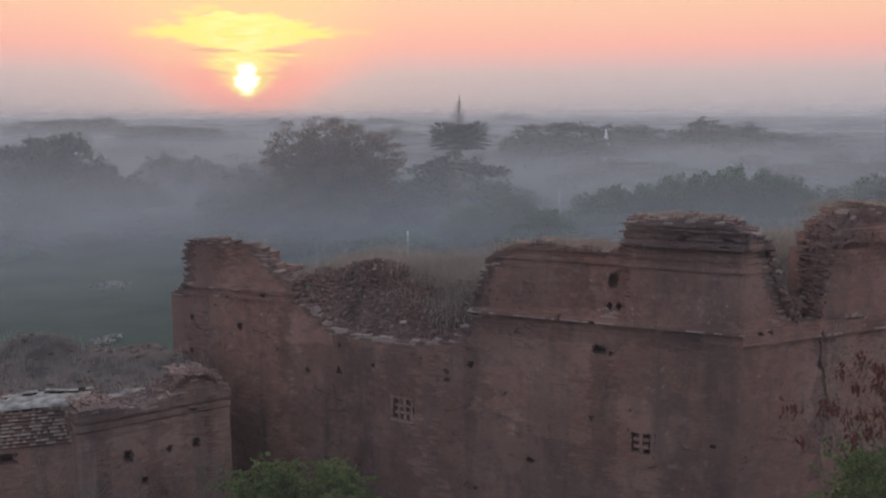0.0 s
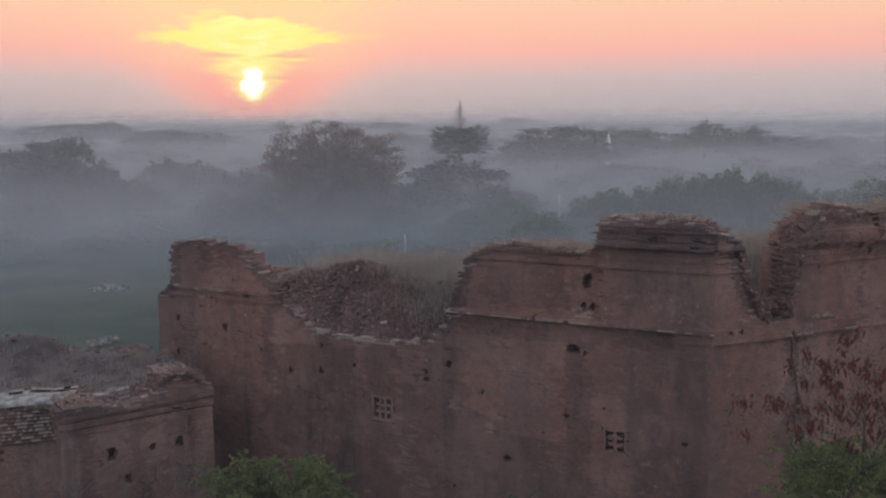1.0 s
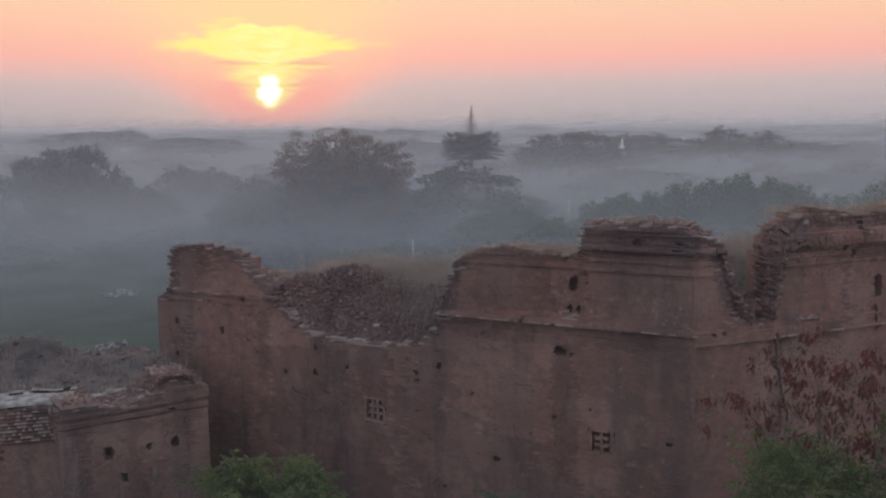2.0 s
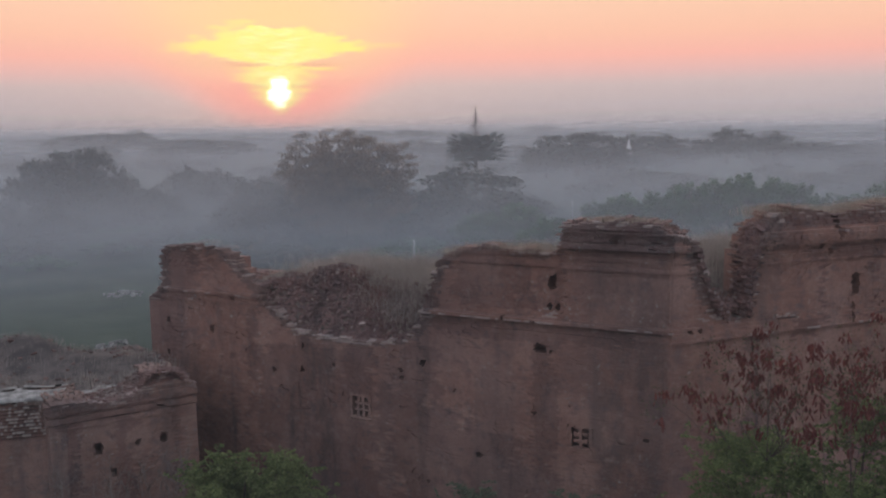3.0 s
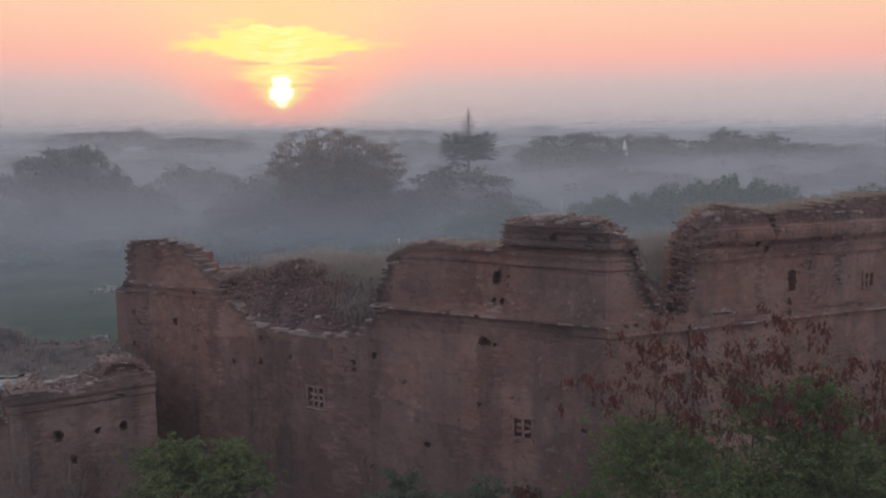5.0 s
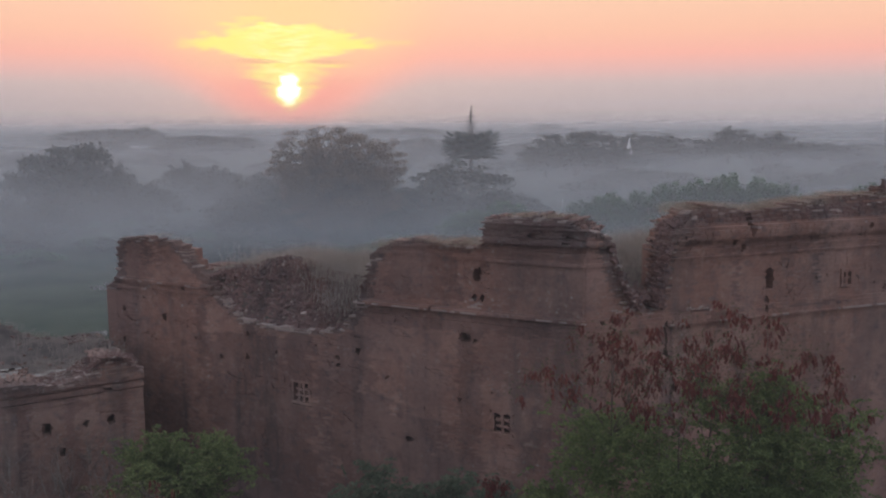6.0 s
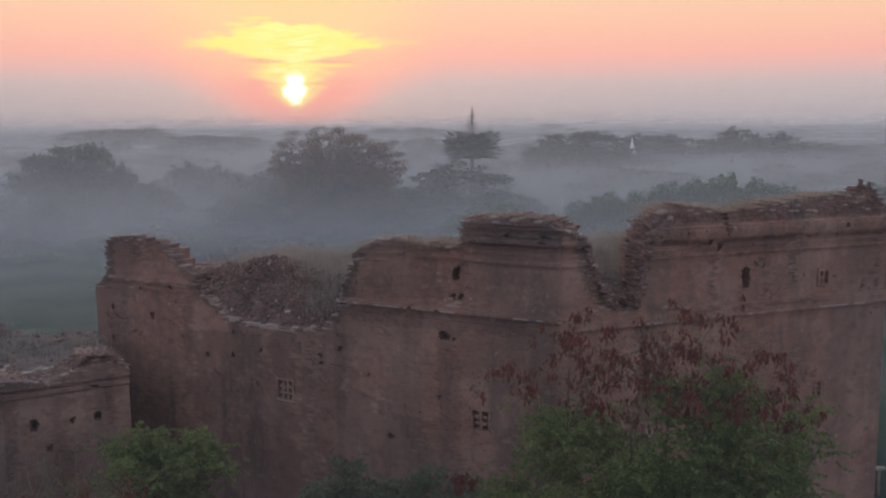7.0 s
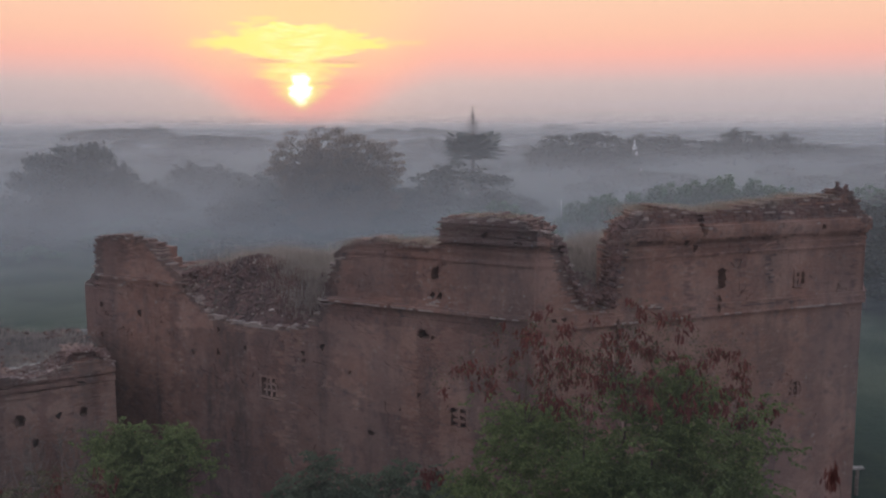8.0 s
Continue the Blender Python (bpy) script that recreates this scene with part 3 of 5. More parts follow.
WALL_GAPS = [(4.33, 10.40, 0.2, 0.26, .3), (4.0, 10.41, 0.2, 0.26, .3), (16.1, 6.9, 0.14, 0.16, .3), (5.95, 9.9, 0.16, 0.16, .4), (1.9, 12.86, 0.16, 0.26, .2),
    (0.6, 12.8, 0.2, 0.34, .4), (12.02, 5.84, 0.96, 1.02, 0), (3.06, 5.85, 0.86, 0.96, 0), (18.1, 9.72, 0.3, 0.1, .5), (19.8, 9.55, 0.2, 0.12, .5),
    (3.5, 7.0, 0.12, 0.12, .4), (7.9, 7.0, 0.1, 0.1, .4), (13.2, 7.4, 0.14, 0.1, .5), (11.2, 7.9, 0.12, 0.1, .4), (5.6, 5.8, 0.1, 0.1, .4), (17.5, 7.6, 0.12, 0.1, .4)]
HOLES_LEFT = PUTLOG_HOLES + WALL_GAPS
HOLES_RIGHT = [(8.01, 10.97, 0.38, 0.86, .8), (7.83, 9.8, 0.16, 0.3, .6), (7.95, 10.13, 0.14, 0.3, .6), (6.68, 12.19, 0.2, 0.3, .6), (6.9, 13.04, 0.24, 0.8, .6), (6.29, 12.42, 0.16, 0.22, .5),
               (11.79, 10.72, 0.62, 0.72, 0), (11.72, 6.15, 0.62, 0.80, 0), (3.95, 5.6, 0.66, 0.9, 0), (9.9, 12.4, 0.14, 0.1, .3), (10.9, 12.4, 0.14, 0.1, .3), (12.3, 12.4, 0.14, 0.1, .3),
               (12.58, 12.8, 0.14, 0.3, .3), (0.72, 9.85, 0.2, 0.12, .4), (4.8, 9.98, 0.9, 0.07, .5), (1.1, 9.85, 0.16, 0.16, .3), (5.2, 7.9, 0.1, 0.1, .3), (1.7, 7.6, 0.12, 0.12, .3)]
g_left, g_right = hole_list(HOLES_LEFT), hole_list(HOLES_RIGHT)


def gone_left(u, z):
    return g_left(u, z)


def gone_right(u, z):
    crack = 3.27 + 0.16 * max(0, 9.9 - z) + 0.06 * math.sin(z * 2.7) + 0.05 * math.sin(z * 7.1)
    if 6.6 < z < 9.7 and abs(u - crack) < 0.065 + 0.06 * noise.noise(Vector((z * 3, 0, 4))):
        return True
    return g_right(u, z)


def pale_left(u, z):
    """Where lime crusts the ledges."""
    n = noise.noise(Vector((u * 0.8, z * 3, 6.0))) + 0.6 * noise.noise(Vector((u * 4.0, z * 9, 2.0)))
    if 9.87 < z < 9.95 and u < 9.3:
        return n > -0.35
    if 9.5 < z < 9.9 and 17 < u < 21:
        return n > 0.30
    if z > 12.9 and u < 4:
        return n > 0.30
    if z > TOP_LEFT(u) - 0.10 and 9.1 < u < 16:
        return n > -0.35
    return 10.0 < z < 10.6 and 3.9 < u < 4.7 and n > 0.3


def pale_right(u, z):
    n = noise.noise(Vector((u * 0.8, z * 3, 16.0))) + 0.6 * noise.noise(Vector((u * 4.0, z * 9, 12.0)))
    if 9.5 < z < 9.62:
        return n > 0.0
    if 4.3 < u < 5.4 and 9.9 < z < 10.1:
        return n > -0.3
    return (z > 12.9 and n > 0.42) or (1.2 < u < 2.4 and z > 10.1 and n > 0.2)


def blotch(u, z, marks, seed):
    """How likely a brick is stained, darkened as shade or worn: marks are centre u, half width, lowest and highest z,
    strength.
    """
    best = 0.0
    for i, (cu, w, lo, hi, s) in enumerate(marks):
        if lo - 0.6 < z < hi + 0.4 and abs(u - cu) < 2 * w + 0.3:
            n = noise.noise(Vector((u * 1.6, z * 0.9, seed + i))) + 0.6 * noise.noise(Vector((u * 4.0, z * 3.5, seed - i)))
            a = 1 - abs(u - cu + 0.25 * n) / w
            b = min(1.0, max(0.0, (z - lo + 0.5) / 0.8)) * min(1.0, max(0.0, (hi - z + 0.3) / 0.5))
            best = max(best, s * min(1.0, max(0.0, 1.6 * a + 0.7 * n)) * b)
    return best


# the mark at z 9.30 to 9.72 paints the shade under the ledge
STAINS_SHADE_LEFT = [(14.2, 5.0, 0.0, 8.0, 0.55), (9.0, 2.6, 0.0, 6.2, 0.5), (6.8, 3.2, 0.0, 5.6, 0.5), (2.0, 1.8, 0.0, 4.8, 0.3), (2.2, 1.6, 6.6, 8.8, 0.15), (17.2, 0.3, 6.2, 9.3, 0.6), (14.6, 0.6, 5.0, 8.6, 0.55), (12.1, 1.0, 6.9, 8.3, 0.75), (9.4, 1.4, 5.2, 8.6, 0.5), (4.4, 0.65, 2.0, 9.3, 0.7), (7.5, 2.2, 0.0, 3.6, 0.35),
               (5.4, 5.0, 9.30, 9.72, 1.0), (13.5, 3.6, 0.0, 7.0, 0.45), (12.0, 0.6, 0.0, 5.2, 1.0), (10.2, 1.6, 0.0, 8.2, 0.35), (18.8, 1.8, 0.0, 5.0, 0.45), (21.5, 0.9, 2.0, 9.0, 0.35), (6.4, 2.4, 10.2, 12.4, 0.65), (2.6, 1.3, 10.1, 12.2, 0.3), (19.8, 2.0, 10.4, 11.8, 0.35), (0.9, 0.45, 3.0, 8.8, 0.15)]
# the mark at z 11.9 to 12.5 paints the shade under the cornice
STAINS_SHADE_RIGHT = [(3.4, 0.5, 4.5, 9.6, 0.6), (8.3, 3.5, 11.9, 12.5, 0.6), (5.5, 1.5, 9.0, 10.0, 0.4), (10.0, 4.5, 9.55, 10.0, 0.4), (13.2, 0.6, 6.5, 12.4, 0.25), (6.5, 0.4, 9.0, 12.4, 0.35), (4.6, 1.3, 12.3, 13.6, 0.5), (9.0, 0.35, 10.0, 12.4, 0.4), (14.6, 0.35, 9.0, 13.0, 0.35), (10.3, 0.4, 10.4, 12.4, 0.35)]
WORN_LEFT = [(4.35, 0.55, 4.0, 11.6, 0.75), (0.5, 0.5, 10.0, 12.4, 0.45), (1.6, 0.35, 9.9, 12.2, 0.45), (12.0, 0.75, 4.9, 6.8, 0.5), (14.8, 0.4, 6.5, 8.6, 0.6), (2.9, 0.7, 5.0, 6.6, 0.4),
             (9.0, 0.5, 5.0, 9.4, 0.35), (18.5, 1.6, 8.8, 9.9, 0.4), (6.5, 2.5, 9.3, 10.2, 0.35)]
WORN_RIGHT = [(3.6, 0.5, 5.5, 10.0, 0.6), (7.6, 0.5, 9.2, 11.6, 0.6), (4.5, 1.2, 11.8, 13.4, 0.5), (9.5, 5.5, 12.2, 14.0, 0.35), (11.75, 0.6, 10.1, 11.3, 0.35), (2.5, 0.9, 9.3, 10.2, 0.6)]
NEAR_RIGHT = near_holes(HOLES_RIGHT)
LOOSE_START[0] = len(LOOSE)
masonry(temple, CORNER, D_LEFT, N_LEFT, (0.0, 22.75), 0.0, TOP_LEFT, relief_left, gone_left, 1, BRICK, crown=BRICK_TOP, fine=near_holes(HOLES_LEFT), pale=pale_left, dark=lambda u, z: blotch(u, z, STAINS_SHADE_LEFT, 3.0), eroded=lambda u, z: blotch(u, z, WORN_LEFT, 8.0), thick=lambda u: 0.6 if 9.1 < u < 16.3 else (1.6 if u < 3.9 else (0.9 if u < 10 else 0.42)),
        single=lambda u, z: z > 12.5 and u < 4.0)
LOOSE_START[0] = len(LOOSE)
masonry(temple, CORNER, D_RIGHT, N_RIGHT, (0.0, 15.1), 0.0, TOP_RIGHT, relief_right, gone_right, 2, BRICK_SMOOTH, crown=BRICK_TOP, thick=lambda u: 1.4 if u < 2.5 else 0.85, fine=lambda u, z: 2.9 < u < 4.1 and z < 10.2 or NEAR_RIGHT(u, z), pale=pale_right, dark=lambda u, z: blotch(u, z, STAINS_SHADE_RIGHT, 5.0), eroded=lambda u, z: blotch(u, z, WORN_RIGHT, 9.0),
        single=lambda u, z: z > 13.1 and u > 3.0)
# the faces that turn away at both ends
END_L = CORNER + D_LEFT * 22.75
END_R = CORNER + D_RIGHT * 15.1
masonry(temple, END_L, (0.300, 0.954), (-0.954, 0.300), (0.0, 9.0), 0.0, outline([(0, 9.5), (2, 9.6), (9, 9.3)]), lambda u, z: 0.0, None, 3, BRICK, bl=0.45, crown=BRICK_TOP)
masonry(temple, END_R, (0.32, 0.947), (0.947, -0.32), (0.0, 9.0), 0.0, outline([(0, 12.9), (0.6, 13.2), (3, 12.4), (9, 11)]), lambda u, z: 0.2 if 12.55 < z < 13 else (0.12 if 9.5 < z < 10 else 0.0), None, 4, BRICK, bl=0.45, crown=BRICK_TOP)


def make_stubs():
    p = Pile()
    rot = Matrix(((D_RIGHT.x, N_RIGHT.x, 0), (D_RIGHT.y, N_RIGHT.y, 0), (0, 0, 1)))
    for u, z, w, h in ((13.95, 14.18, 0.5, 0.10), (13.80, 14.27, 0.22, 0.08), (13.76, 14.38, 0.07, 0.20), (13.73, 14.50, 0.10, 0.05), (14.20, 14.26, 0.12, 0.08), (14.23, 14.34, 0.05, 0.14)):
        q = CORNER + D_RIGHT * u - N_RIGHT * 0.35
        block(p, (q.x, q.y, z), (w, 0.34 if w > 0.3 else 0.16, h), rot @ Euler((0, 0.06, 0.1)).to_matrix())
    p.object("finial_stub", BRICK_RUBBLE, temple, "broken stubs of a brick finial")


make_stubs()


def lattice_window(owner, at, d, n, u, z, w, h, cols, rows, mat, label):
    """A pierced brick window: a frame and a grid of bars, flush with the wall, dark behind."""
    at, d, n = Vector(at), Vector(d), Vector(n)
    win = empty("lattice_window")
    win.parent = owner
    win.matrix_parent_inverse = Matrix.Translation(owner.location).inverted()
    win["label"] = label
    rnd = random.Random(int(u * 100))
    rot = Matrix(((d.x, n.x, 0), (d.y, n.y, 0), (0, 0, 1)))

    def bar(name, cu, cz, lu, lz, o=0.0, deep=0.24):
        p = Pile()
        c = at + d * cu + n * (o - deep / 2)
        along = lu > lz
        long, cuts = max(lu, lz), max(1, round(max(lu, lz) / 0.22))
        for i in range(cuts):
            f = (i + 0.5) / cuts - 0.5
            g = n * rnd.gauss(0, 0.012) + d * (f * long if along else rnd.gauss(0, 0.008))
            k = rnd.uniform(0.80, 1.06)
            block(p, (c.x + g.x, c.y + g.y, cz + (rnd.gauss(0, 0.008) if along else f * long)), (long / cuts - 0.012 if along else lu * k, deep, lz * k if along else long / cuts - 0.012),
                  rot @ Euler((0, rnd.gauss(0, 0.05), rnd.gauss(0, 0.05))).to_matrix())
        p.object(name, mat, win)

    t = 0.115
    bar("frame", u, z + h / 2 - t / 2, w, t, 0.03)
    bar("frame", u, z - h / 2 + t / 2, w, t, 0.04)
    bar("frame", u - w / 2 + t / 2, z, t, h - 2 * t, 0.028)
    bar("frame", u + w / 2 - t / 2, z, t, h - 2 * t, 0.028)
    iw, ih = w - 2 * t, h - 2 * t
    for i in range(1, cols):
        bar("bar", u - iw / 2 + iw * i / cols + rnd.uniform(-.01, .01), z, 0.12, ih, -0.02)
    for j in range(1, rows):
        for i in range(cols):
            if rnd.random() < (0.9 if w > 0.9 else 1.0):
                bar("bar", u - iw / 2 + iw * (i + 0.5) / cols, z - ih / 2 + ih * j / rows + rnd.uniform(-.02, .02), iw / cols - 0.11, 0.115, -0.025)


lattice_window(temple, CORNER, D_LEFT, N_LEFT, 12.02, 5.84, 0.96, 1.02, 3, 3, BRICK_LATTICE, "pierced brick window with a pale worn rim")
lattice_window(temple, CORNER, D_LEFT, N_LEFT, 3.06, 5.85, 0.86, 0.96, 2, 3, BRICK, "pierced red brick window with two rows of holes")
lattice_window(temple, CORNER, D_RIGHT, N_RIGHT, 11.79, 10.72, 0.62, 0.72, 2, 2, BRICK, "small pierced brick window with four holes")
lattice_window(temple, CORNER, D_RIGHT, N_RIGHT, 11.72, 6.15, 0.62, 0.80, 2, 3, BRICK, "small pierced brick window low in the wall")
lattice_window(temple, CORNER, D_RIGHT, N_RIGHT, 3.95, 5.6, 0.66, 0.90, 2, 3, BRICK_LATTICE, "pale pierced window beside the crack")


def fill_height(x, y):
    """The rubble that fills the roofless temple: it rises inwards from the broken edge."""
    p = Vector((x, y)) - CORNER
    bl, br = -p.dot(N_LEFT), -p.dot(N_RIGHT)
    ul, ur = p.dot(D_LEFT), p.dot(D_RIGHT)
    bumps = 0.16 * noise.noise(Vector((x * 1.3, y * 1.3, 5))) + 0.07 * noise.noise(Vector((x * 4, y * 4, 5)))
    if bl < br:
        roof = 10.35 + 0.9 * min(max((9.0 - ul) / 2.0, 0), 1) * min(1, max(0, bl - 1.0) / 2)
        h = min(roof, TOP_LEFT(ul) - 0.05 + 1.25 * max(0.0, bl - 0.25) - 0.25 * max(0.0, bl - 0.9))
        if ul < 9.1 or ul > 16.6:
            h = roof - 0.5 * max(0.0, ul - 18.0)
    else:
        h = 10.3 + 1.4 * min(max((ur - 3.3) / 1.2, 0), 1) * min(1, br / 2)
        if ur < 1.9:
            h = 10.6
    if bl < br:
        h += 0.6 * math.exp(-((ul - 14.0) / 1.5) ** 2 - ((bl - 2.4) / 1.1) ** 2)
    return h + bumps


def inside(x, y):
    p = Vector((x, y)) - CORNER
    return min(-p.dot(N_LEFT), -p.dot(N_RIGHT)), p.dot(D_LEFT), p.dot(D_RIGHT)


def make_fill():
    vs, fs, idx = [], [], {}
    step = 0.25
    for i in range(int(40 / step)):
        for j in range(int(20 / step)):
            x, y = -13 + i * step, 22 + j * step
            b, ul, ur = inside(x, y)
            if b > (0.2 if 9.15 < ul < 16.3 else 0.62) and b < 7 and ul < 21.4 and ur < 14.6:
                idx[i, j] = len(vs)
                vs.append((x, y, fill_height(x, y)))
    for (i, j), a in idx.items():
        if (i + 1, j) in idx and (i, j + 1) in idx and (i + 1, j + 1) in idx:
            fs.append((a, idx[i + 1, j], idx[i + 1, j + 1], idx[i, j + 1]))
    mesh_object("rubble_fill", vs, fs, EARTH, temple, "earth and rubble filling the roofless temple", True)
    rnd = random.Random(5)
    p = Pile()
    n = 0
    pale_bits = Pile()
    while n < 5600:
        x, y = rnd.uniform(-9, 4), rnd.uniform(25, 34)
        b, ul, ur = inside(x, y)
        if not (0.2 < b < 4.0 and 9.1 < ul < 17.0) or rnd.random() > math.exp(-max(0, b - (3.0 if ul > 13.0 else 1.8))):
            continue
        n += 1
        s = rnd.uniform(0.2, 0.5) if rnd.random() < 0.8 else rnd.uniform(0.5, 0.9)
        block(pale_bits if rnd.random() < 0.03 else p, (x, y, fill_height(x, y) + rnd.uniform(-0.05, 0.07)), (0.32 * s, 0.20 * s * rnd.uniform(.6, 1.2), 0.09 * rnd.uniform(.6, 1.5)),
              Euler((rnd.gauss(0, .4), rnd.gauss(0, .4), rnd.uniform(0, 6.3))).to_matrix())
    lime = pale_bits
    for _ in range(700):
        ur = rnd.uniform(1.9, 3.2)
        b = rnd.uniform(0.1, 2.6)
        q = CORNER + D_RIGHT * ur - N_RIGHT * b
        s = rnd.uniform(0.5, 1.0)
        block(p, (q.x, q.y, 10.3 + rnd.uniform(0, 0.25) + 0.2 * b), (0.32 * s, 0.18 * s, 0.08),
              Euler((rnd.uniform(-.6, .6), rnd.uniform(-.6, .6), rnd.uniform(0, 6.3))).to_matrix())
    for _ in range(900):
        z = rnd.uniform(10.2, 13.3)
        ur = float(np.interp(z, (10.2, 10.9, 11.6, 12.3, 12.8, 13.2, 13.5), (2.95, 3.02, 3.13, 3.22, 3.30, 3.5, 3.85)))
        b = rnd.uniform(-0.12, 0.95)
        q = CORNER + D_RIGHT * (ur + 0.04 + 0.30 * b * b + rnd.gauss(0, 0.06)) - N_RIGHT * b
        s = rnd.uniform(0.4, 1.0)
        block(p, (q.x, q.y, z), (0.32 * s, 0.22 * s, 0.10 * rnd.uniform(.6, 1.6)), Euler((rnd.gauss(0, .35), rnd.gauss(0, .35), rnd.uniform(0, 6.3))).to_matrix())
    for _ in range(420):
        z = rnd.uniform(10.2, 12.6)
        ur = float(np.interp(z, (10.2, 10.56, 11.25, 11.82, 12.6), (2.1, 1.9, 1.5, 1.22, 1.0)))
        q = CORNER + D_RIGHT * (ur + rnd.gauss(0.03, 0.05)) - N_RIGHT * rnd.uniform(-0.05, 1.3)
        s = rnd.uniform(0.4, 0.9)
        block(lime if rnd.random() < 0.12 else p, (q.x, q.y, z), (0.32 * s, 0.22 * s, 0.09), Euler((rnd.gauss(0, .4), rnd.gauss(0, .4), rnd.uniform(0, 6.3))).to_matrix())
    tagged(lime.object("limed_rubble", BRICK_PALE, temple, "pale lime-crusted broken bricks in the breach"), kind="stuff")
    tagged(p.object("brick_rubble", BRICK_RUBBLE, temple, "heap of tumbled broken bricks"), kind="stuff")


make_fill()


def grass(name, spots, tall, mat, label, rnd, wild=0.28, spread=0.17):
    """spots: places where a tuft stands."""
    p = Pile()
    for x, y, z, s in spots:
        for _ in range(rnd.randint(36, 50)):
            w, lean, h = rnd.uniform(0, 6.3), abs(rnd.gauss(0, wild)), tall * s * rnd.uniform(0.2, 1.1)
            bx, by = x + rnd.gauss(0, spread), y + rnd.gauss(0, spread)
            dx, dy = math.cos(w) * lean * h, math.sin(w) * lean * h
            t = rnd.uniform(0.0020, 0.0042)
            a = rnd.uniform(0, 6.3)
            ox, oy = math.cos(a) * t, math.sin(a) * t
            p.add([(bx - ox, by - oy, z - 0.05), (bx + ox, by + oy, z - 0.05), (bx + dx * .4 + ox, by + dy * .4 + oy, z + h * .6), (bx + dx * .4 - ox, by + dy * .4 - oy, z + h * .6),
                   (bx + dx, by + dy, z + h * rnd.uniform(.75, 1))], [(0, 1, 2, 3), (3, 2, 4)])
            if rnd.random() < 0.4:
                # a feathery seed head
                f, e = rnd.uniform(0.6, 1.0), rnd.uniform(0.004, 0.010)
                q = Vector((bx + dx * f, by + dy * f, z + h * f * 0.85))
                c1, c2 = Vector((rnd.gauss(0, 1), rnd.gauss(0, 1), rnd.gauss(0, 1))) * e, Vector((rnd.gauss(0, 1), rnd.gauss(0, 1), rnd.gauss(0, 1.6))) * e
                p.add([q - c1, q + c2, q + c1], [(0, 1, 2)])
    return tagged(p.object(name, mat, None, ""), label, "grass", kind="stuff")


def make_grass():
    rnd = random.Random(8)
    spots = []
    for u0, u1, top, at, d, n, dens, s0 in ((4.5, 8.4, TOP_LEFT, CORNER, D_LEFT, N_LEFT, 60, 0.75), (0.4, 3.2, TOP_LEFT, CORNER, D_LEFT, N_LEFT, 30, 0.55), (3.3, 13.2, TOP_RIGHT, CORNER, D_RIGHT, N_RIGHT, 210, 0.75),
                                        (17.2, 21.0, TOP_LEFT, CORNER, D_LEFT, N_LEFT, 12, 0.4), (14.9, 17.0, TOP_LEFT, CORNER, D_LEFT, N_LEFT, 30, 0.6)):
        for _ in range(dens):
            u, b = rnd.uniform(u0, u1), rnd.uniform(0.25, 1.5)
            q = at + d * u - n * b
            clump = 0.5 + noise.noise(Vector((u * 1.1, b, 3.0)))
            if clump > 0.3:
                spots.append((q.x, q.y, top(u) + 0.02, s0 * (0.5 + 0.7 * clump)))
    grass("dry_grass", spots, 0.27, STRAW, "pale dry grass tufts along the broken wall tops", rnd, 0.5, 0.30)
    for _ in range(140):
        q = CORNER + D_RIGHT * rnd.uniform(1.7, 3.0) - N_RIGHT * rnd.uniform(1.2, 3.2)
        spots.append((q.x, q.y, 10.6 + rnd.uniform(0, 0.3), rnd.uniform(0.4, 1.1)))
    grass("dry_grass", spots[-140:], 0.22, STRAW_DARK, "pale dry grass behind the breach in the wall", rnd, 0.5, 0.3)
    spots = []
    while len(spots) < 1700:
        x, y = rnd.uniform(-9, 18), rnd.uniform(24, 36)
        b, ul, ur = inside(x, y)
        if not 1.3 < b < 6.5 or ul > 17 or ur > 13:
            continue
        if ul > 8.5 and b < 2.0 and rnd.random() < 0.85:
            continue
        if ul > 13.2 and b < 3.4 and rnd.random() < 0.72:
            continue
        spots.append((x, y, fill_height(x, y), max(0.12, 0.62 + 1.0 * noise.noise(Vector((x * 0.75, y * 0.75, 1.0))) + rnd.uniform(-0.25, 0.3))))
    for _ in range(110):
        # brush that creeps forward over the rubble at the temple's middle
        b = rnd.uniform(0.6, 2.4)
        ul = 9.4 + abs(rnd.gauss(0, 0.6 + 0.6 * b))
        q = CORNER + D_LEFT * ul - N_LEFT * b
        spots.append((q.x, q.y, fill_height(q.x, q.y), rnd.uniform(0.15, 0.6)))
    grass("dry_brush", spots, 1.05, STRAW_DARK, "grey-brown dry brush growing on the rubble roof", rnd, 0.55, 0.5)


make_grass()


# ---- the low brick building ----
LOW_AT = Vector((-8.06, 26.43))
D_LOW, N_LOW = Vector((-0.825, -0.565)), Vector((0.565, -0.825))
low = tagged(empty("low_temple", (LOW_AT.x, LOW_AT.y, 0)), "low ruined brick building with a flat plastered roof", "building")


def relief_low(u, z):
    if z > 7.25:
        return -0.10 - (z - 7.25) * 0.45
    if z > 6.75:
        return 0.16
    if z > 6.62:
        return 0.02
    if z > 6.42:
        return 0.12
    if z > 6.32:
        return -0.02
    if z > 6.15:
        return 0.06
    return (6.1 - z) * 0.01 + (0.05 if u < 0.5 else 0)


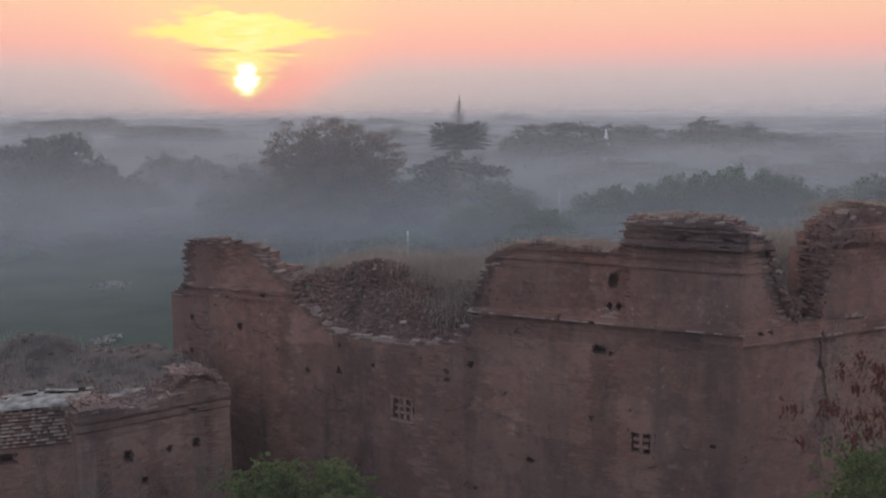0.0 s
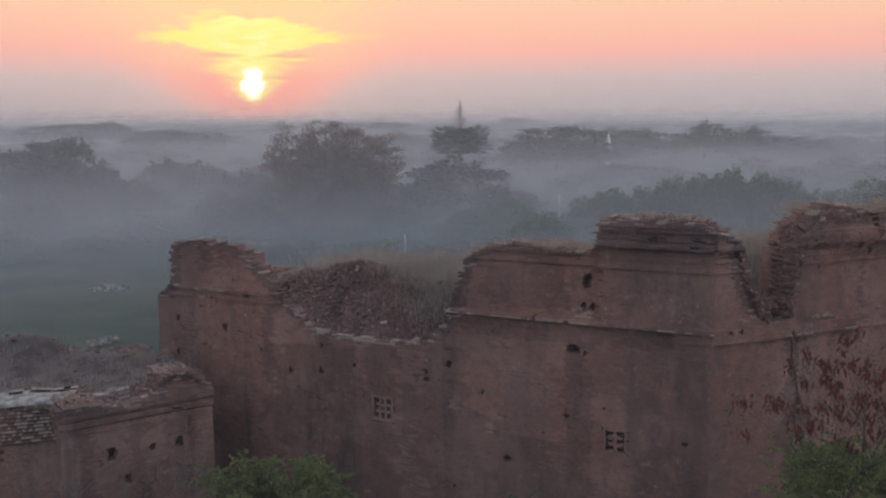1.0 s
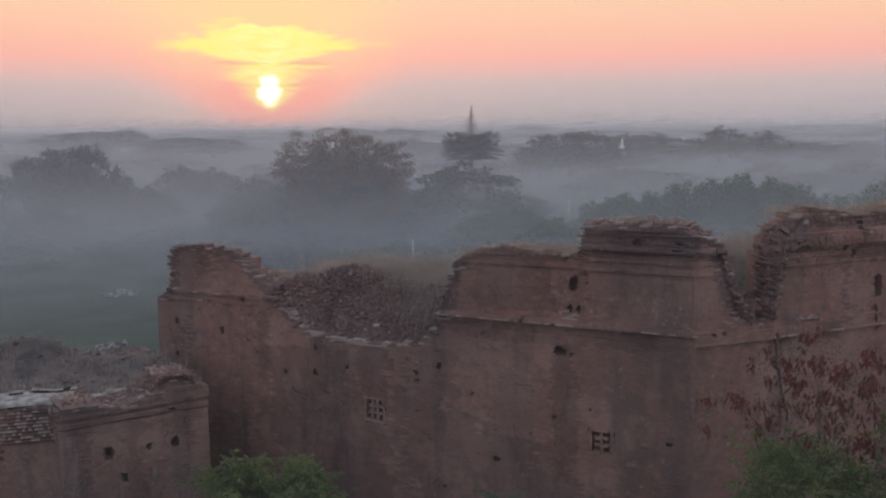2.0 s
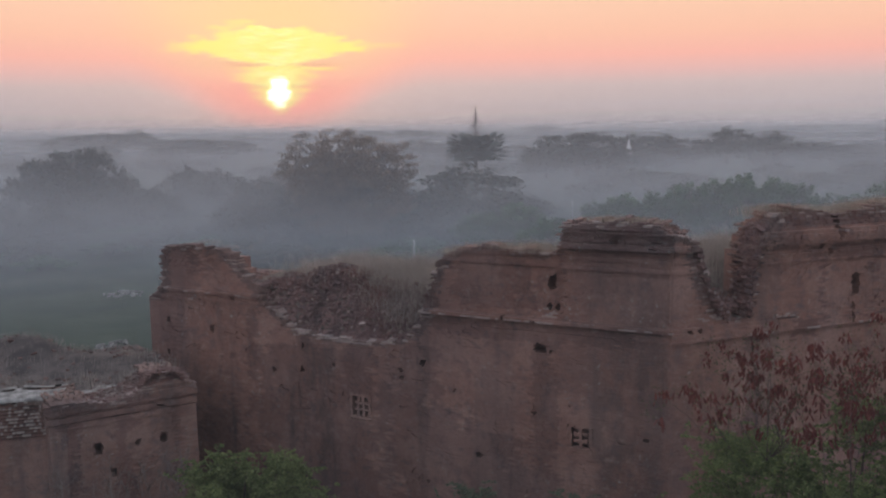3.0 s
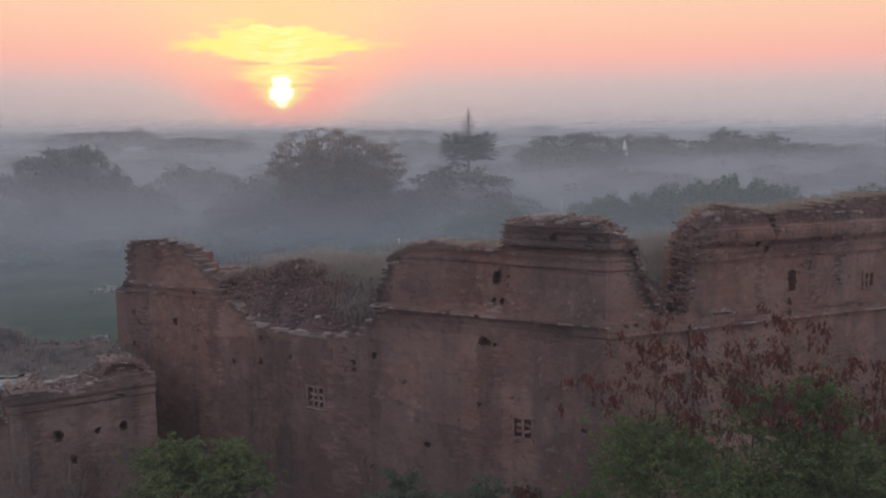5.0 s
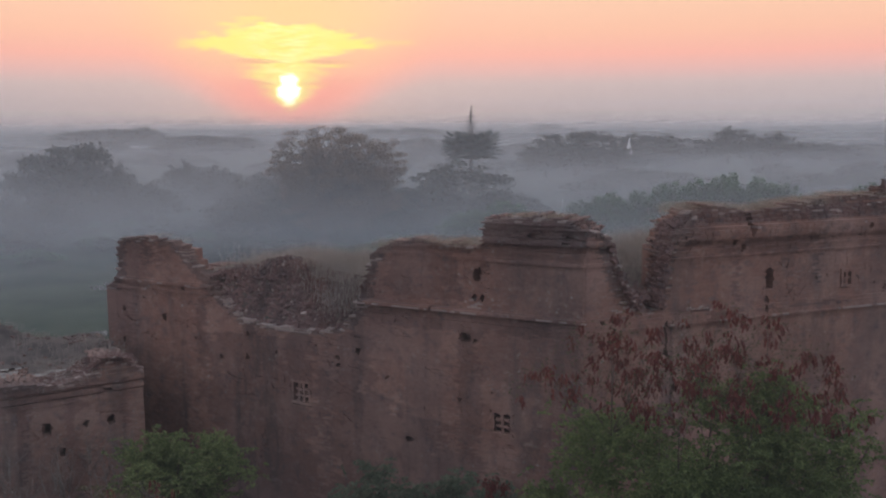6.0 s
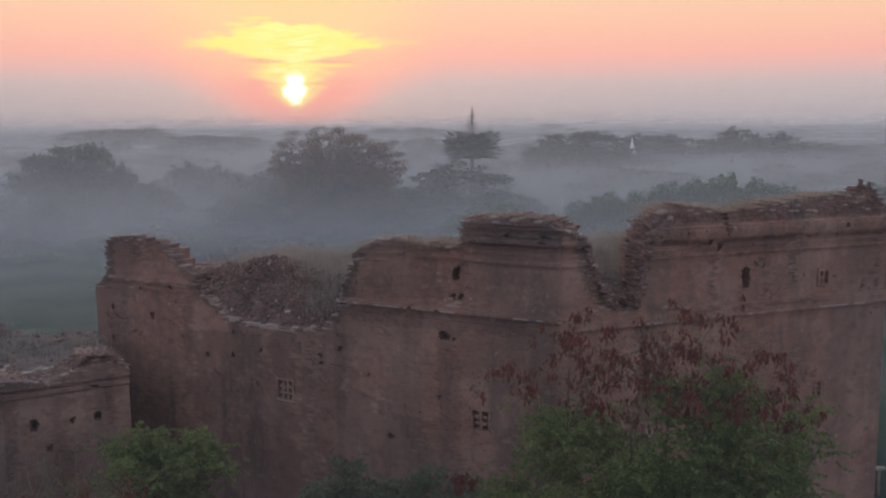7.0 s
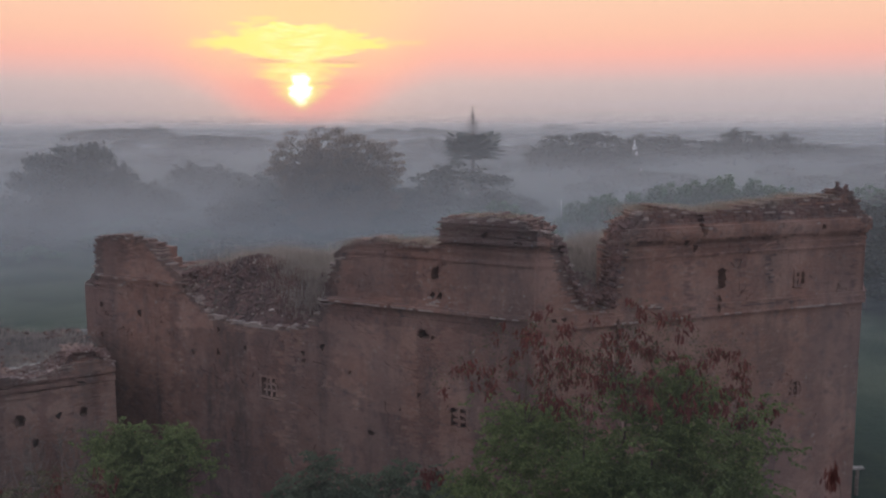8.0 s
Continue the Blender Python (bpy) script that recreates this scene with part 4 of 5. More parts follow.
low_holes = hole_list([(3.33, 5.2, 0.40, 0.52, .25), (1.89, 5.17, 0.24, 0.26, .3), (0.92, 5.15, 0.26, 0.42, .3), (2.81, 4.18, 0.28, 0.34, .3), (1.0, 6.45, 0.2, 0.1, .4)])
LOOSE_START[0] = len(LOOSE)
masonry(low, LOW_AT, D_LOW, N_LOW, (-0.3, 4.85), 0.0, outline([(-0.3, 6.95), (0.2, 7.6), (0.6, 7.8), (1.4, 7.75), (1.8, 7.2), (2.6, 7.0), (4.85, 7.1)]), relief_low, low_holes, 11, BRICK_LOW,
        crown=BRICK_TOP, single=lambda u, z: z > 7.3, fine=near_holes([(3.33, 5.2, 0.4, 0.5), (1.89, 5.17, 0.2, 0.26), (0.92, 5.15, 0.2, 0.42), (2.81, 4.18, 0.26, 0.34)]),
        dark=lambda u, z: blotch(u, z, [(2.4, 0.5, 0.0, 7.0, 0.6), (0.4, 0.3, 3.0, 6.9, 0.4), (4.3, 0.5, 3.0, 7.0, 0.5), (2.4, 2.6, 6.2, 7.8, 0.5)], 2.0),
        eroded=lambda u, z: blotch(u, z, [(2.4, 2.6, 6.0, 7.8, 0.5), (2.5, 0.6, 3.0, 6.5, 0.5)], 4.0))
LEFT_AT = Vector((-12.2, 25.05))
D_FAR, N_FAR = Vector((-0.955, -0.297)), Vector((0.297, -0.955))


def relief_step(u, z):
    if z > 6.9:
        return 0.22
    if z > 5.55:
        # corbelled rows, each pair of courses leaning out over a dark joint
        return 0.02 + (z - 5.55) * 0.11 - (0.09 if int(z / 0.068) % 2 == 0 else 0.0)
    return 0.0


def pale_step(u, z):
    if not 5.55 < z < 6.9 or int(z / 0.068) % 2 == 0:
        return False
    return 0.6 * noise.noise(Vector((u * 1.6, z * 4, 1))) + noise.noise(Vector((u * 9.0, z * 31, 4))) > (0.1 if z > 6.7 else -0.28)


# above z 5.5 every course that is not pale takes the dark brick
masonry(low, LEFT_AT, D_FAR, N_FAR, (0.0, 9.0), 0.0, outline([(0, 7.0), (9, 7.0)]), relief_step, hole_list([(2.75, 5.25, 0.7, 0.44, 0), (6.5, 5.25, 0.7, 0.44, 0)]), 12, BRICK_LOW, crown=BRICK_LOW, pale=pale_step, lime=BRICK_WHITE,
        fine=lambda u, z: 5.5 < z < 6.95, dark=lambda u, z: 1.0 if z > 5.5 else 0.0)
masonry(low, LOW_AT + D_LOW * 4.85, -N_LOW, D_LOW, (0.0, 1.9), 0.0, outline([(0, 7.1), (2, 7.0)]), relief_low, None, 13, BRICK_LOW, crown=BRICK_TOP, thick=0.7)


def low_roof(x, y):
    p = Vector((x, y)) - LOW_AT
    b, u = -p.dot(N_LOW), p.dot(D_LOW)
    h = 6.95 + 0.75 * math.exp(-((u - 0.9) / 1.3) ** 2 - ((b - 0.9) / 1.0) ** 2)
    if b < 1.0:
        h -= 0.2 * (1.0 - b)
    h += 1.25 * math.exp(-((x + 16.4) / 1.9) ** 2 - ((y - 29.9) / 1.3) ** 2)
    h += 0.45 * math.exp(-((x + 11.5) / 3.0) ** 2 - ((y - 29.8) / 1.2) ** 2)
    return h + 0.10 * noise.noise(Vector((x, y, 2))) + 0.05 * noise.noise(Vector((x * 4, y * 4, 2)))


def make_low_roof():
    vs, fs, idx = [], [], {}
    slab, sidx = Pile(), {}
    st = 0.25
    for i in range(64):
        for j in range(50):
            x, y = -23 + i * st, 22.5 + j * st
            p = Vector((x, y)) - LOW_AT
            b, u = -p.dot(N_LOW), p.dot(D_LOW)
            b2 = -(Vector((x, y)) - LEFT_AT).dot(N_FAR)
            if b > 0.5 and u > -0.25 and b2 > 0.3 and b < 8.5:
                idx[i, j] = len(vs)
                vs.append((x, y, low_roof(x, y)))
    for (i, j), a in idx.items():
        if (i + 1, j) in idx and (i, j + 1) in idx and (i + 1, j + 1) in idx:
            fs.append((a, idx[i + 1, j], idx[i + 1, j + 1], idx[i, j + 1]))
    mesh_object("roof_fill", vs, fs, CRUST, low, "earth and rubble on the roof", True)
    # pale plaster screed along the front edge, broken at its back
    vs, fs = [], []
    n, m = 40, 8
    for i in range(n):
        u = 0.02 + i * 8.9 / (n - 1)
        wide = 2.1 + 1.0 * noise.noise(Vector((u * 0.9, 1, 1)))
        for j in range(m):
            b = -0.24 + wide * j / (m - 1)
            q = LEFT_AT + D_FAR * u - N_FAR * b
            h = 7.09 + 0.02 * noise.noise(Vector((u * 2, b * 2, 0))) + (0.02 if j < m - 1 else -0.12)
            vs.append((q.x, q.y, h))
    for i in range(n - 1):
        for j in range(m - 1):
            a = i * m + j
            if j == 4 and noise.noise(Vector((i * 0.35, 5, 2))) > -0.15 or j > 4 and noise.noise(Vector((i * 0.5, j * 0.8, 7))) > 0.22:
                continue
            fs.append((a, a + 1, a + m + 1, a + m))
    k = len(vs)
    for i in range(n):
        v = vs[i * m]
        vs.append((v[0], v[1], v[2] - 0.10))
    for i in range(n - 1):
        fs.append((i * m, i * m + m, k + i + 1, k + i))
    mesh_object("roof_screed", vs, fs, LIME, low, "cracked pale lime plaster screed", True)
    vs, fs = [], []
    for i in range(13):
        for j in range(5):
            u, b = 2.2 + i * 0.2, 1.0 + (0.9 + 0.3 * noise.noise(Vector((i * 0.5, 3, 3)))) * j / 4
            q = LOW_AT + D_LOW * u - N_LOW * b
            rim = i in (0, 12) or j in (0, 4)
            vs.append((q.x, q.y, low_roof(q.x, q.y) + (-0.04 if rim else 0.05)))
    for i in range(12):
        for j in range(4):
            a = i * 5 + j
            fs.append((a, a + 1, a + 6, a + 5))
    mesh_object("roof_screed", vs, fs, LIME, low, "patch of pale lime plaster", True)
    rnd = random.Random(21)
    p = Pile()
    for _ in range(260):
        x, y = rnd.uniform(-20, -8.5), rnd.uniform(25.2, 34)
        q = Vector((x, y)) - LOW_AT
        if -q.dot(N_LOW) < 0.4 or q.dot(D_LOW) < -0.2 or -(Vector((x, y)) - LEFT_AT).dot(N_FAR) < rnd.choice((0.5, 1.2, 1.6, 1.6)) or -q.dot(N_LOW) > 8:
            continue
        s = rnd.uniform(0.5, 1.0)
        block(p, (x, y, low_roof(x, y) + rnd.uniform(-0.02, 0.06)), (0.28 * s, 0.16 * s, 0.05),
              Euler((rnd.gauss(0, .2), rnd.gauss(0, .2), rnd.uniform(0, 6.3))).to_matrix())
    lime = Pile()
    for _ in range(900):
        u, b = rnd.uniform(-0.2, 4.8), rnd.uniform(-0.05, 1.1)
        q = LOW_AT + D_LOW * u - N_LOW * b
        s = rnd.uniform(0.3, 0.85)
        z = max(low_roof(q.x, q.y), float(np.interp(u, (-0.3, 0.2, 0.6, 1.4, 1.8, 2.6, 4.85), (6.85, 7.5, 7.7, 7.65, 7.1, 6.9, 7.0))) if b < 0.9 else 0)
        block(lime if rnd.random() < 0.10 else p, (q.x, q.y, z + rnd.uniform(-0.03, 0.05)), (0.34 * s, 0.2 * s, 0.045), Euler((rnd.gauss(0, .10), rnd.gauss(0, .10), math.atan2(D_LOW.y, D_LOW.x) + rnd.gauss(0, 0.5))).to_matrix())
    tagged(lime.object("limed_rubble", BRICK_PALE, low, "pale lime-crusted broken bricks on the edge"), kind="stuff")
    tagged(p.object("brick_rubble", BRICK_RUBBLE, low, "loose broken bricks on the roof"), kind="stuff")
    spots = []
    while len(spots) < 95:
        x, y = rnd.uniform(-20, -8.5), rnd.uniform(25.2, 34)
        q = Vector((x, y)) - LOW_AT
        if -q.dot(N_LOW) < 0.7 or q.dot(D_LOW) < 0.2 or -(Vector((x, y)) - LEFT_AT).dot(N_FAR) < 1.5 or -q.dot(N_LOW) > 8:
            continue
        if noise.noise(Vector((x * 0.7, y * 0.7, 9))) > -0.1:
            spots.append((x, y, low_roof(x, y), rnd.uniform(0.4, 0.9)))
    for _ in range(30):
        u, b = rnd.uniform(0.8, 4.8), rnd.uniform(0.1, 1.6)
        q = LOW_AT + D_LOW * u - N_LOW * b
        spots.append((q.x, q.y, low_roof(q.x, q.y), rnd.uniform(0.5, 1.2)))
    grass("dry_brush", spots, 0.5, STRAW_DARK, "grey dry weeds on the roof of the low building", rnd, 0.36, 0.40)
    back = Pile()
    for u0, u1 in ((-0.25, 14.0),):
        q = LOW_AT + D_LOW * ((u0 + u1) / 2) - N_LOW * 8.6
        block(back, (q.x, q.y, 3.4), (u1 - u0, 0.5, 6.8), Matrix(((D_LOW.x, N_LOW.x, 0), (D_LOW.y, N_LOW.y, 0), (0, 0, 1))))
    q = LOW_AT - D_LOW * 0.02 - N_LOW * 4.9
    block(back, (q.x, q.y, 3.4), (0.5, 7.0, 6.8), Matrix(((D_LOW.x, N_LOW.x, 0), (D_LOW.y, N_LOW.y, 0), (0, 0, 1))))
    back.object("wall", BRICK_LOW, low)


make_low_roof()


# ---- trees ----
def crown_points(blobs, n, rng):
    """Points in the outer parts of many lumps."""
    c = np.array([b[0] for b in blobs])
    r = np.array([b[1] for b in blobs])
    w = (r[:, 0] * r[:, 1] + r[:, 0] * r[:, 2])
    pick = rng.choice(len(blobs), n, p=w / w.sum())
    a = rng.normal(size=(n, 3))
    a /= np.linalg.norm(a, axis=1)[:, None]
    rad = rng.random(n)[:, None] ** 0.45
    return c[pick] + a * r[pick] * rad * rng.uniform(0.85, 1.15, (n, 1))


def branching(base, tips, r0, fork, rng, pile, sides=6):
    """Limbs from a fork height to the given tips."""
    base = Vector(base)
    for tip in tips:
        tip = Vector(tip)
        start = base + Vector((0, 0, fork * rng.uniform(0.75, 1.1)))
        mid = start.lerp(tip, 0.5) + Vector((rng.uniform(-.05, .05), rng.uniform(-.05, .05), 0.08)) * (tip - start).length
        pts = [start, start.lerp(mid, 0.5) + Vector((0, 0, 0.02)), mid, mid.lerp(tip, 0.6), tip]
        k = r0 * rng.uniform(0.35, 0.55)
        pile.add(*tube(pts, [k, k * 0.8, k * 0.6, k * 0.35, k * 0.12], sides))


def tree(name, height, wide, style, mat, label, seed, leaves=2600, leaf=0.38):
    """A tree at the origin: an empty with a trunk with limbs and a crown of leaf clumps."""
    rng = np.random.default_rng(seed)
    ob = tagged(empty(name), label, "tree")
    blobs, tips = [], []
    r = wide / 2
    if style == "spreading":
        count, lo = 70, 0.08
    elif style == "round":
        count, lo = 74, 0.06
    else:
        count, lo = 26, 0.12
    for i in range(count):
        w, q = rng.uniform(0, 2 * math.pi), math.sqrt(rng.random())
        x, y = r * 0.82 * q * math.cos(w), r * 0.82 * q * math.sin(w)
        cap = math.sqrt(max(0.05, 1 - q * q * 0.85))
        zt = height * (lo + (0.92 - lo) * cap * rng.uniform(0.35, 1.0))
        s = r * rng.uniform(0.16, 0.32)
        if style == "spreading" and i % 4 == 0:
            zt = height * (lo + (0.93 - lo) * cap)
            s = r * rng.uniform(0.10, 0.18)
        if style == "round" and i % 3 == 0:
            # tufts that stand out of the crown
            zt = height * (lo + (0.96 - lo) * cap * rng.uniform(0.9, 1.04))
            s = r * rng.uniform(0.07, 0.13)
        blobs.append(((x, y, zt), (s, s, s * 0.62)))
        if i % 3 == 0:
            tips.append((x, y, zt))
    if style == "rain":
        blobs, tips = [], []
        xs = (-1.0, -0.82, -0.66, -0.5, -0.3, -0.1, 0.15, 0.4, 0.6, 0.8, 0.9, 1.0)
        zs = (0.78, 0.91, 0.93, 0.84, 0.97, 1.0, 0.95, 0.88, 0.84, 0.86, 0.76, 0.60)
        while len(blobs) < 640:
            x, y = rng.uniform(-1, 1), rng.uniform(-1, 1)
            q = math.hypot(x, y)
            if q > 1:
                continue
            lift = float(np.interp(x, xs, zs)) * (1 - 0.12 * abs(y) ** 2)
            i = len(blobs)
            zt = height * rng.uniform(0.04 + 0.10 * q * q, lift * 0.74)
            s = r * rng.uniform(0.07, 0.14)
            if i % 5 < 2:
                zt = height * lift * rng.uniform(0.74, 0.985)
                s = r * rng.uniform(0.040, 0.078)
            x *= 0.70 + 0.30 * min(1.0, zt / (0.6 * height))
            blobs.append(((x * r * 0.93, y * r * 0.7, zt), (s * 1.7, s * 1.7, s * 0.55)))
            if i % 3 == 0:
                tips.append(blobs[-1][0])
    pile = Pile()
    tr = height * 0.028
    bend = rng.uniform(-0.03, 0.03, 2) * height
    pile.add(*tube([(0, 0, -0.3), (bend[0] * .3, bend[1] * .3, height * 0.12), (bend[0], bend[1], height * max(lo, 0.3) * 0.9)], [tr * 1.4, tr, tr * 0.75], 8))
    branching((bend[0], bend[1], 0), tips, tr * 0.7, height * max(lo, 0.3) * 0.85, rng, pile)
    pile.object("trunk", BARK, ob, smooth=True)
    pts = crown_points(blobs, leaves, rng)
    quads("crown", pts, leaf * rng.uniform(0.5, 1.2, leaves), mat, ob, rng)
    return ob


def place(ob, x, y, turn=0.0, sx=1.0, sz=1.0, first=False, z=0.0):
    m = Matrix.LocRotScale((x, y, z), Euler((0, 0, turn)), (sx, sx, sz))
    if first:
        ob.matrix_basis = m
        return ob
    return copy_thing(ob, m)


rain = tree("tree", 17.3, 21.5, "rain", LEAF_RAIN, "broad spreading brown-green rain tree standing in mist", 31, 64000, 0.18)
place(rain, -16.3, 124.0, 0.0, first=True)
rain["label"] = "tall broad rain tree with feathery spreading limbs above the mist"

round_a = tree("tree", 10.0, 12.0, "round", LEAF_FAR, "round dark tree half sunk in mist", 32, 4000, 0.33)
place(round_a, -90.0, 200.0, 0.2, 1.2, 0.93, True)
thorn = tree("tree", 9.0, 11.0, "spreading", LEAF_FAR, "flat-topped thorn tree veiled by mist", 33, 4400, 0.29)
place(thorn, -120.0, 260.0, 1.0, 1.4, 1.2, True)
green_a = tree("tree", 9.6, 12.0, "round", LEAF_GREEN, "dark green leafy tree in a grove", 34, 7500, 0.25)
place(green_a, 62.0, 124.0, 0.0, 1.0, 0.85, True)
shrub_a = tree("shrub", 4.0, 7.0, "low", LEAF_FAR, "low scrub thicket in the misty field", 35, 1300, 0.33)
place(shrub_a, -31.0, 121.0, 0.0, 1.3, 1.1, first=True)
shrub_g = tree("shrub", 4.2, 7.0, "low", LEAF_GREEN, "low green thicket in the misty field", 36, 1300, 0.33)
place(shrub_g, 8.0, 100.0, 0.0, first=True)
for ob, g in ((round_a, "woodland trees"), (thorn, "woodland trees"), (green_a, "green grove"), (shrub_a, "scrub thickets"), (shrub_g, "scrub thickets")):
    ob["group"] = g

# trees by kind, place, breadth and height, from the near groves to the horizon
WOODS_A = ((thorn, -66.8, 147.5, 1.15, 1.42), (thorn, -73.8, 147.5, 1.05, 1.22), (round_a, -59.7, 147.5, 0.80, 1.02), (round_a, -54.0, 147.5, 0.74,
           0.78), (round_a, -60.8, 185.5, 0.87, 1.0), (round_a, -50.8, 175.5, 0.99, 0.95), (round_a, -38.0, 155.5, 0.98, 0.88), (round_a, -30.9,
           145.5, 0.82, 0.83), (round_a, -24.3, 135.5, 0.85, 0.9), (round_a, -11.8, 135.5, 1.03, 0.85), (round_a, 0.9, 137.5, 1.60, 1.20), (round_a,
           -4.9, 141.5, 0.89, 0.67), (round_a, 7.3, 141.5, 0.71, 0.65), (green_a, 8.1, 113.5, 0.86, 0.76), (green_a, 4.0, 113.5, 0.94, 0.61),
           (green_a, 11.9, 103.5, 0.79, 0.64), (green_a, 19.3, 117.5, 0.6, 0.73), (green_a, 23.1, 117.5, 0.74, 0.86))
WOODS_B = ((green_a, 27.0, 117.5, 0.67, 0.88), (green_a, 31.6, 117.5, 0.78, 1.04), (green_a, 35.5, 117.5, 0.71, 1.08), (green_a, 39.3, 117.5, 0.78,
           1.17), (green_a, 43.5, 117.5, 0.71, 1.1), (green_a, 47.1, 117.5, 0.63, 1.0), (green_a, 51.0, 117.5, 0.71, 0.83), (green_a, 54.9, 117.5,
           0.71, 0.83), (green_a, 59.6, 117.5, 0.71, 0.7), (round_a, 24.0, 275.5, 1.62, 1.14), (round_a, 41.7, 275.5, 1.2, 1.09), (thorn, 34.2, 279.5,
           2.6, 1.46), (thorn, 67.0, 355.5, 2.47, 1.46), (thorn, 78.3, 355.5, 3.29, 1.43), (round_a, 87.7, 351.5, 1.74, 0.88), (round_a, 104.4, 365.5,
           1.6, 1.74), (round_a, 124.7, 365.5, 1.3, 1.52), (thorn, 116.1, 367.5, 2.55, 1.15))
WOODS_C = ((thorn, 137.2, 367.5, 3.4, 1.03), (thorn, 149.0, 367.5, 2.84, 0.85), (round_a, 181.3, 415.5, 1.64, 0.8), (round_a, 194.6, 415.5, 2.31,
           0.53), (round_a, 45.1, 220.5, 2.06, 0.59), (round_a, 55.0, 220.5, 1.51, 0.49), (round_a, 93.5, 220.5, 2.2, 0.42), (round_a, 108.3, 220.5,
           1.79, 0.53), (thorn, -266.8, 591.1, 3.72, 1.53), (thorn, -251.1, 612.9, 3.72, 1.62), (thorn, -218.3, 582.4, 2.57, 1.12), (thorn, -199.7,
           577.1, 2.57, 1.05), (round_a, -271.0, 700.5, 1.98, 1.89), (thorn, -157.4, 478.2, 2.86, 1.27), (thorn, -139.5, 480.0, 2.86, 1.17), (thorn,
           -235.2, 877.1, 3.22, 0.84), (thorn, -212.8, 871.2, 3.22, 0.69), (thorn, -193.1, 876.2, 3.22, 0.8))
WOODS_D = ((thorn, -181.9, 926.2, 3.22, 0.79), (thorn, -476.6, 929.2, 3.43, 0.82), (thorn, -438.1, 899.0, 3.43, 0.89), (thorn, -416.4, 901.7, 3.43,
           1.01), (round_a, -176.9, 895.5, 1.32, 1.66), (thorn, -131.2, 924.6, 3.08, 1.0), (thorn, -117.7, 979.4, 3.08, 1.41), (thorn, -95.9, 971.9,
           3.08, 1.05), (thorn, -73.9, 959.2, 3.08, 1.41), (thorn, -53.9, 970.5, 3.08, 1.2), (round_a, -78.2, 945.5, 2.32, 1.61), (round_a, 89.6,
           1435.7, 2.32, 2.0), (round_a, 112.4, 1485.5, 2.32, 1.88), (round_a, -25.2, 415.5, 1.64, 1.27), (round_a, -14.6, 415.5, 1.79, 0.98),
           (round_a, 19.9, 415.5, 1.54, 0.91))
far_round = tree("tree", 10.0, 12.0, "round", LEAF_FAR, "round tree far off in the mist", 32, 1400, 0.52)
place(far_round, -150.0, 420.0, 0.2, 1.4, 0.93, True)
far_thorn = tree("tree", 9.0, 11.0, "spreading", LEAF_FAR, "flat-topped tree far off in the mist", 33, 1300, 0.54)
place(far_thorn, -190.0, 450.0, 1.0, 1.6, 1.1, True)
far_round["group"] = far_thorn["group"] = "woodland trees"
for row in WOODS_A + WOODS_B + WOODS_C + WOODS_D:
    kind, x, y, s, sz = row
    if y > 300:
        kind = far_round if kind is round_a or y < 420 else far_thorn
    if kind is far_round and y < 420 and s > 2:
        s *= 0.75
    if kind is green_a:
        s, sz = s * 1.15, sz * 1.04
    place(kind, x, y, x * 2.3, s, sz)
rnd = random.Random(77)
# scrub over the near fields
n = 0
while n < 70:
    y = rnd.uniform(98, 140)
    x = rnd.uniform(-0.62, 0.62) * y
    if 26 < x < 52 and y > 105 or abs(x + 16) < 9 and y > 112:
        continue
    n += 1
    place(rnd.choice((shrub_a, shrub_g)), x, y, rnd.uniform(0, 6), rnd.uniform(0.8, 1.8), rnd.uniform(0.3, 0.6))
for i in range(90):
    y = rnd.uniform(120, 360)
    x = rnd.uniform(-0.62, 0.66) * y
    if abs(x + 16) < 12 and y < 135 or -9 < x < 9 and y < 190 or 12 < x < 55 and y < 128 or 48 < x < 72:
        continue
    place(rnd.choice((round_a, round_a, thorn) if y < 190 else (far_round, far_round, far_thorn)), x, y, rnd.uniform(0, 6), rnd.uniform(0.6, 1.1), rnd.uniform(0.35, 0.6))
# trees beside the rain tree and beyond the far end of the ruin
for x, y, s, sz in ((-26.5, 122.0, 0.8, 0.72), (-32.5, 126.0, 0.9, 0.62), (-6.5, 121.0, 0.7, 0.55), (46.0, 84.0, 1.0, 0.95), (52.0, 90.0, 1.2, 1.0), (57.0, 102.0, 1.3, 1.05), (41.5, 74.0, 0.8, 0.6), (45.0, 78.0, 0.9, 0.7)):
    place(round_a, x, y, x, s, sz)
# woods thinning towards the horizon
for i in range(130):
    y = 330 * (1900 / 330) ** rnd.random()
    x = rnd.uniform(-0.62, 0.66) * y
    if abs(x) < 14 and y < 320 or 50 < x < 74 and y < 350:
        continue
    far = min(1.0, y / 900)
    place(rnd.choice((far_round, far_thorn, far_thorn)), x, y, rnd.uniform(0, 6), rnd.uniform(0.8, 1.6) * (1 + 1.8 * far), rnd.uniform(0.5, 0.85) * (0.62 if y < 800 else 1.1))


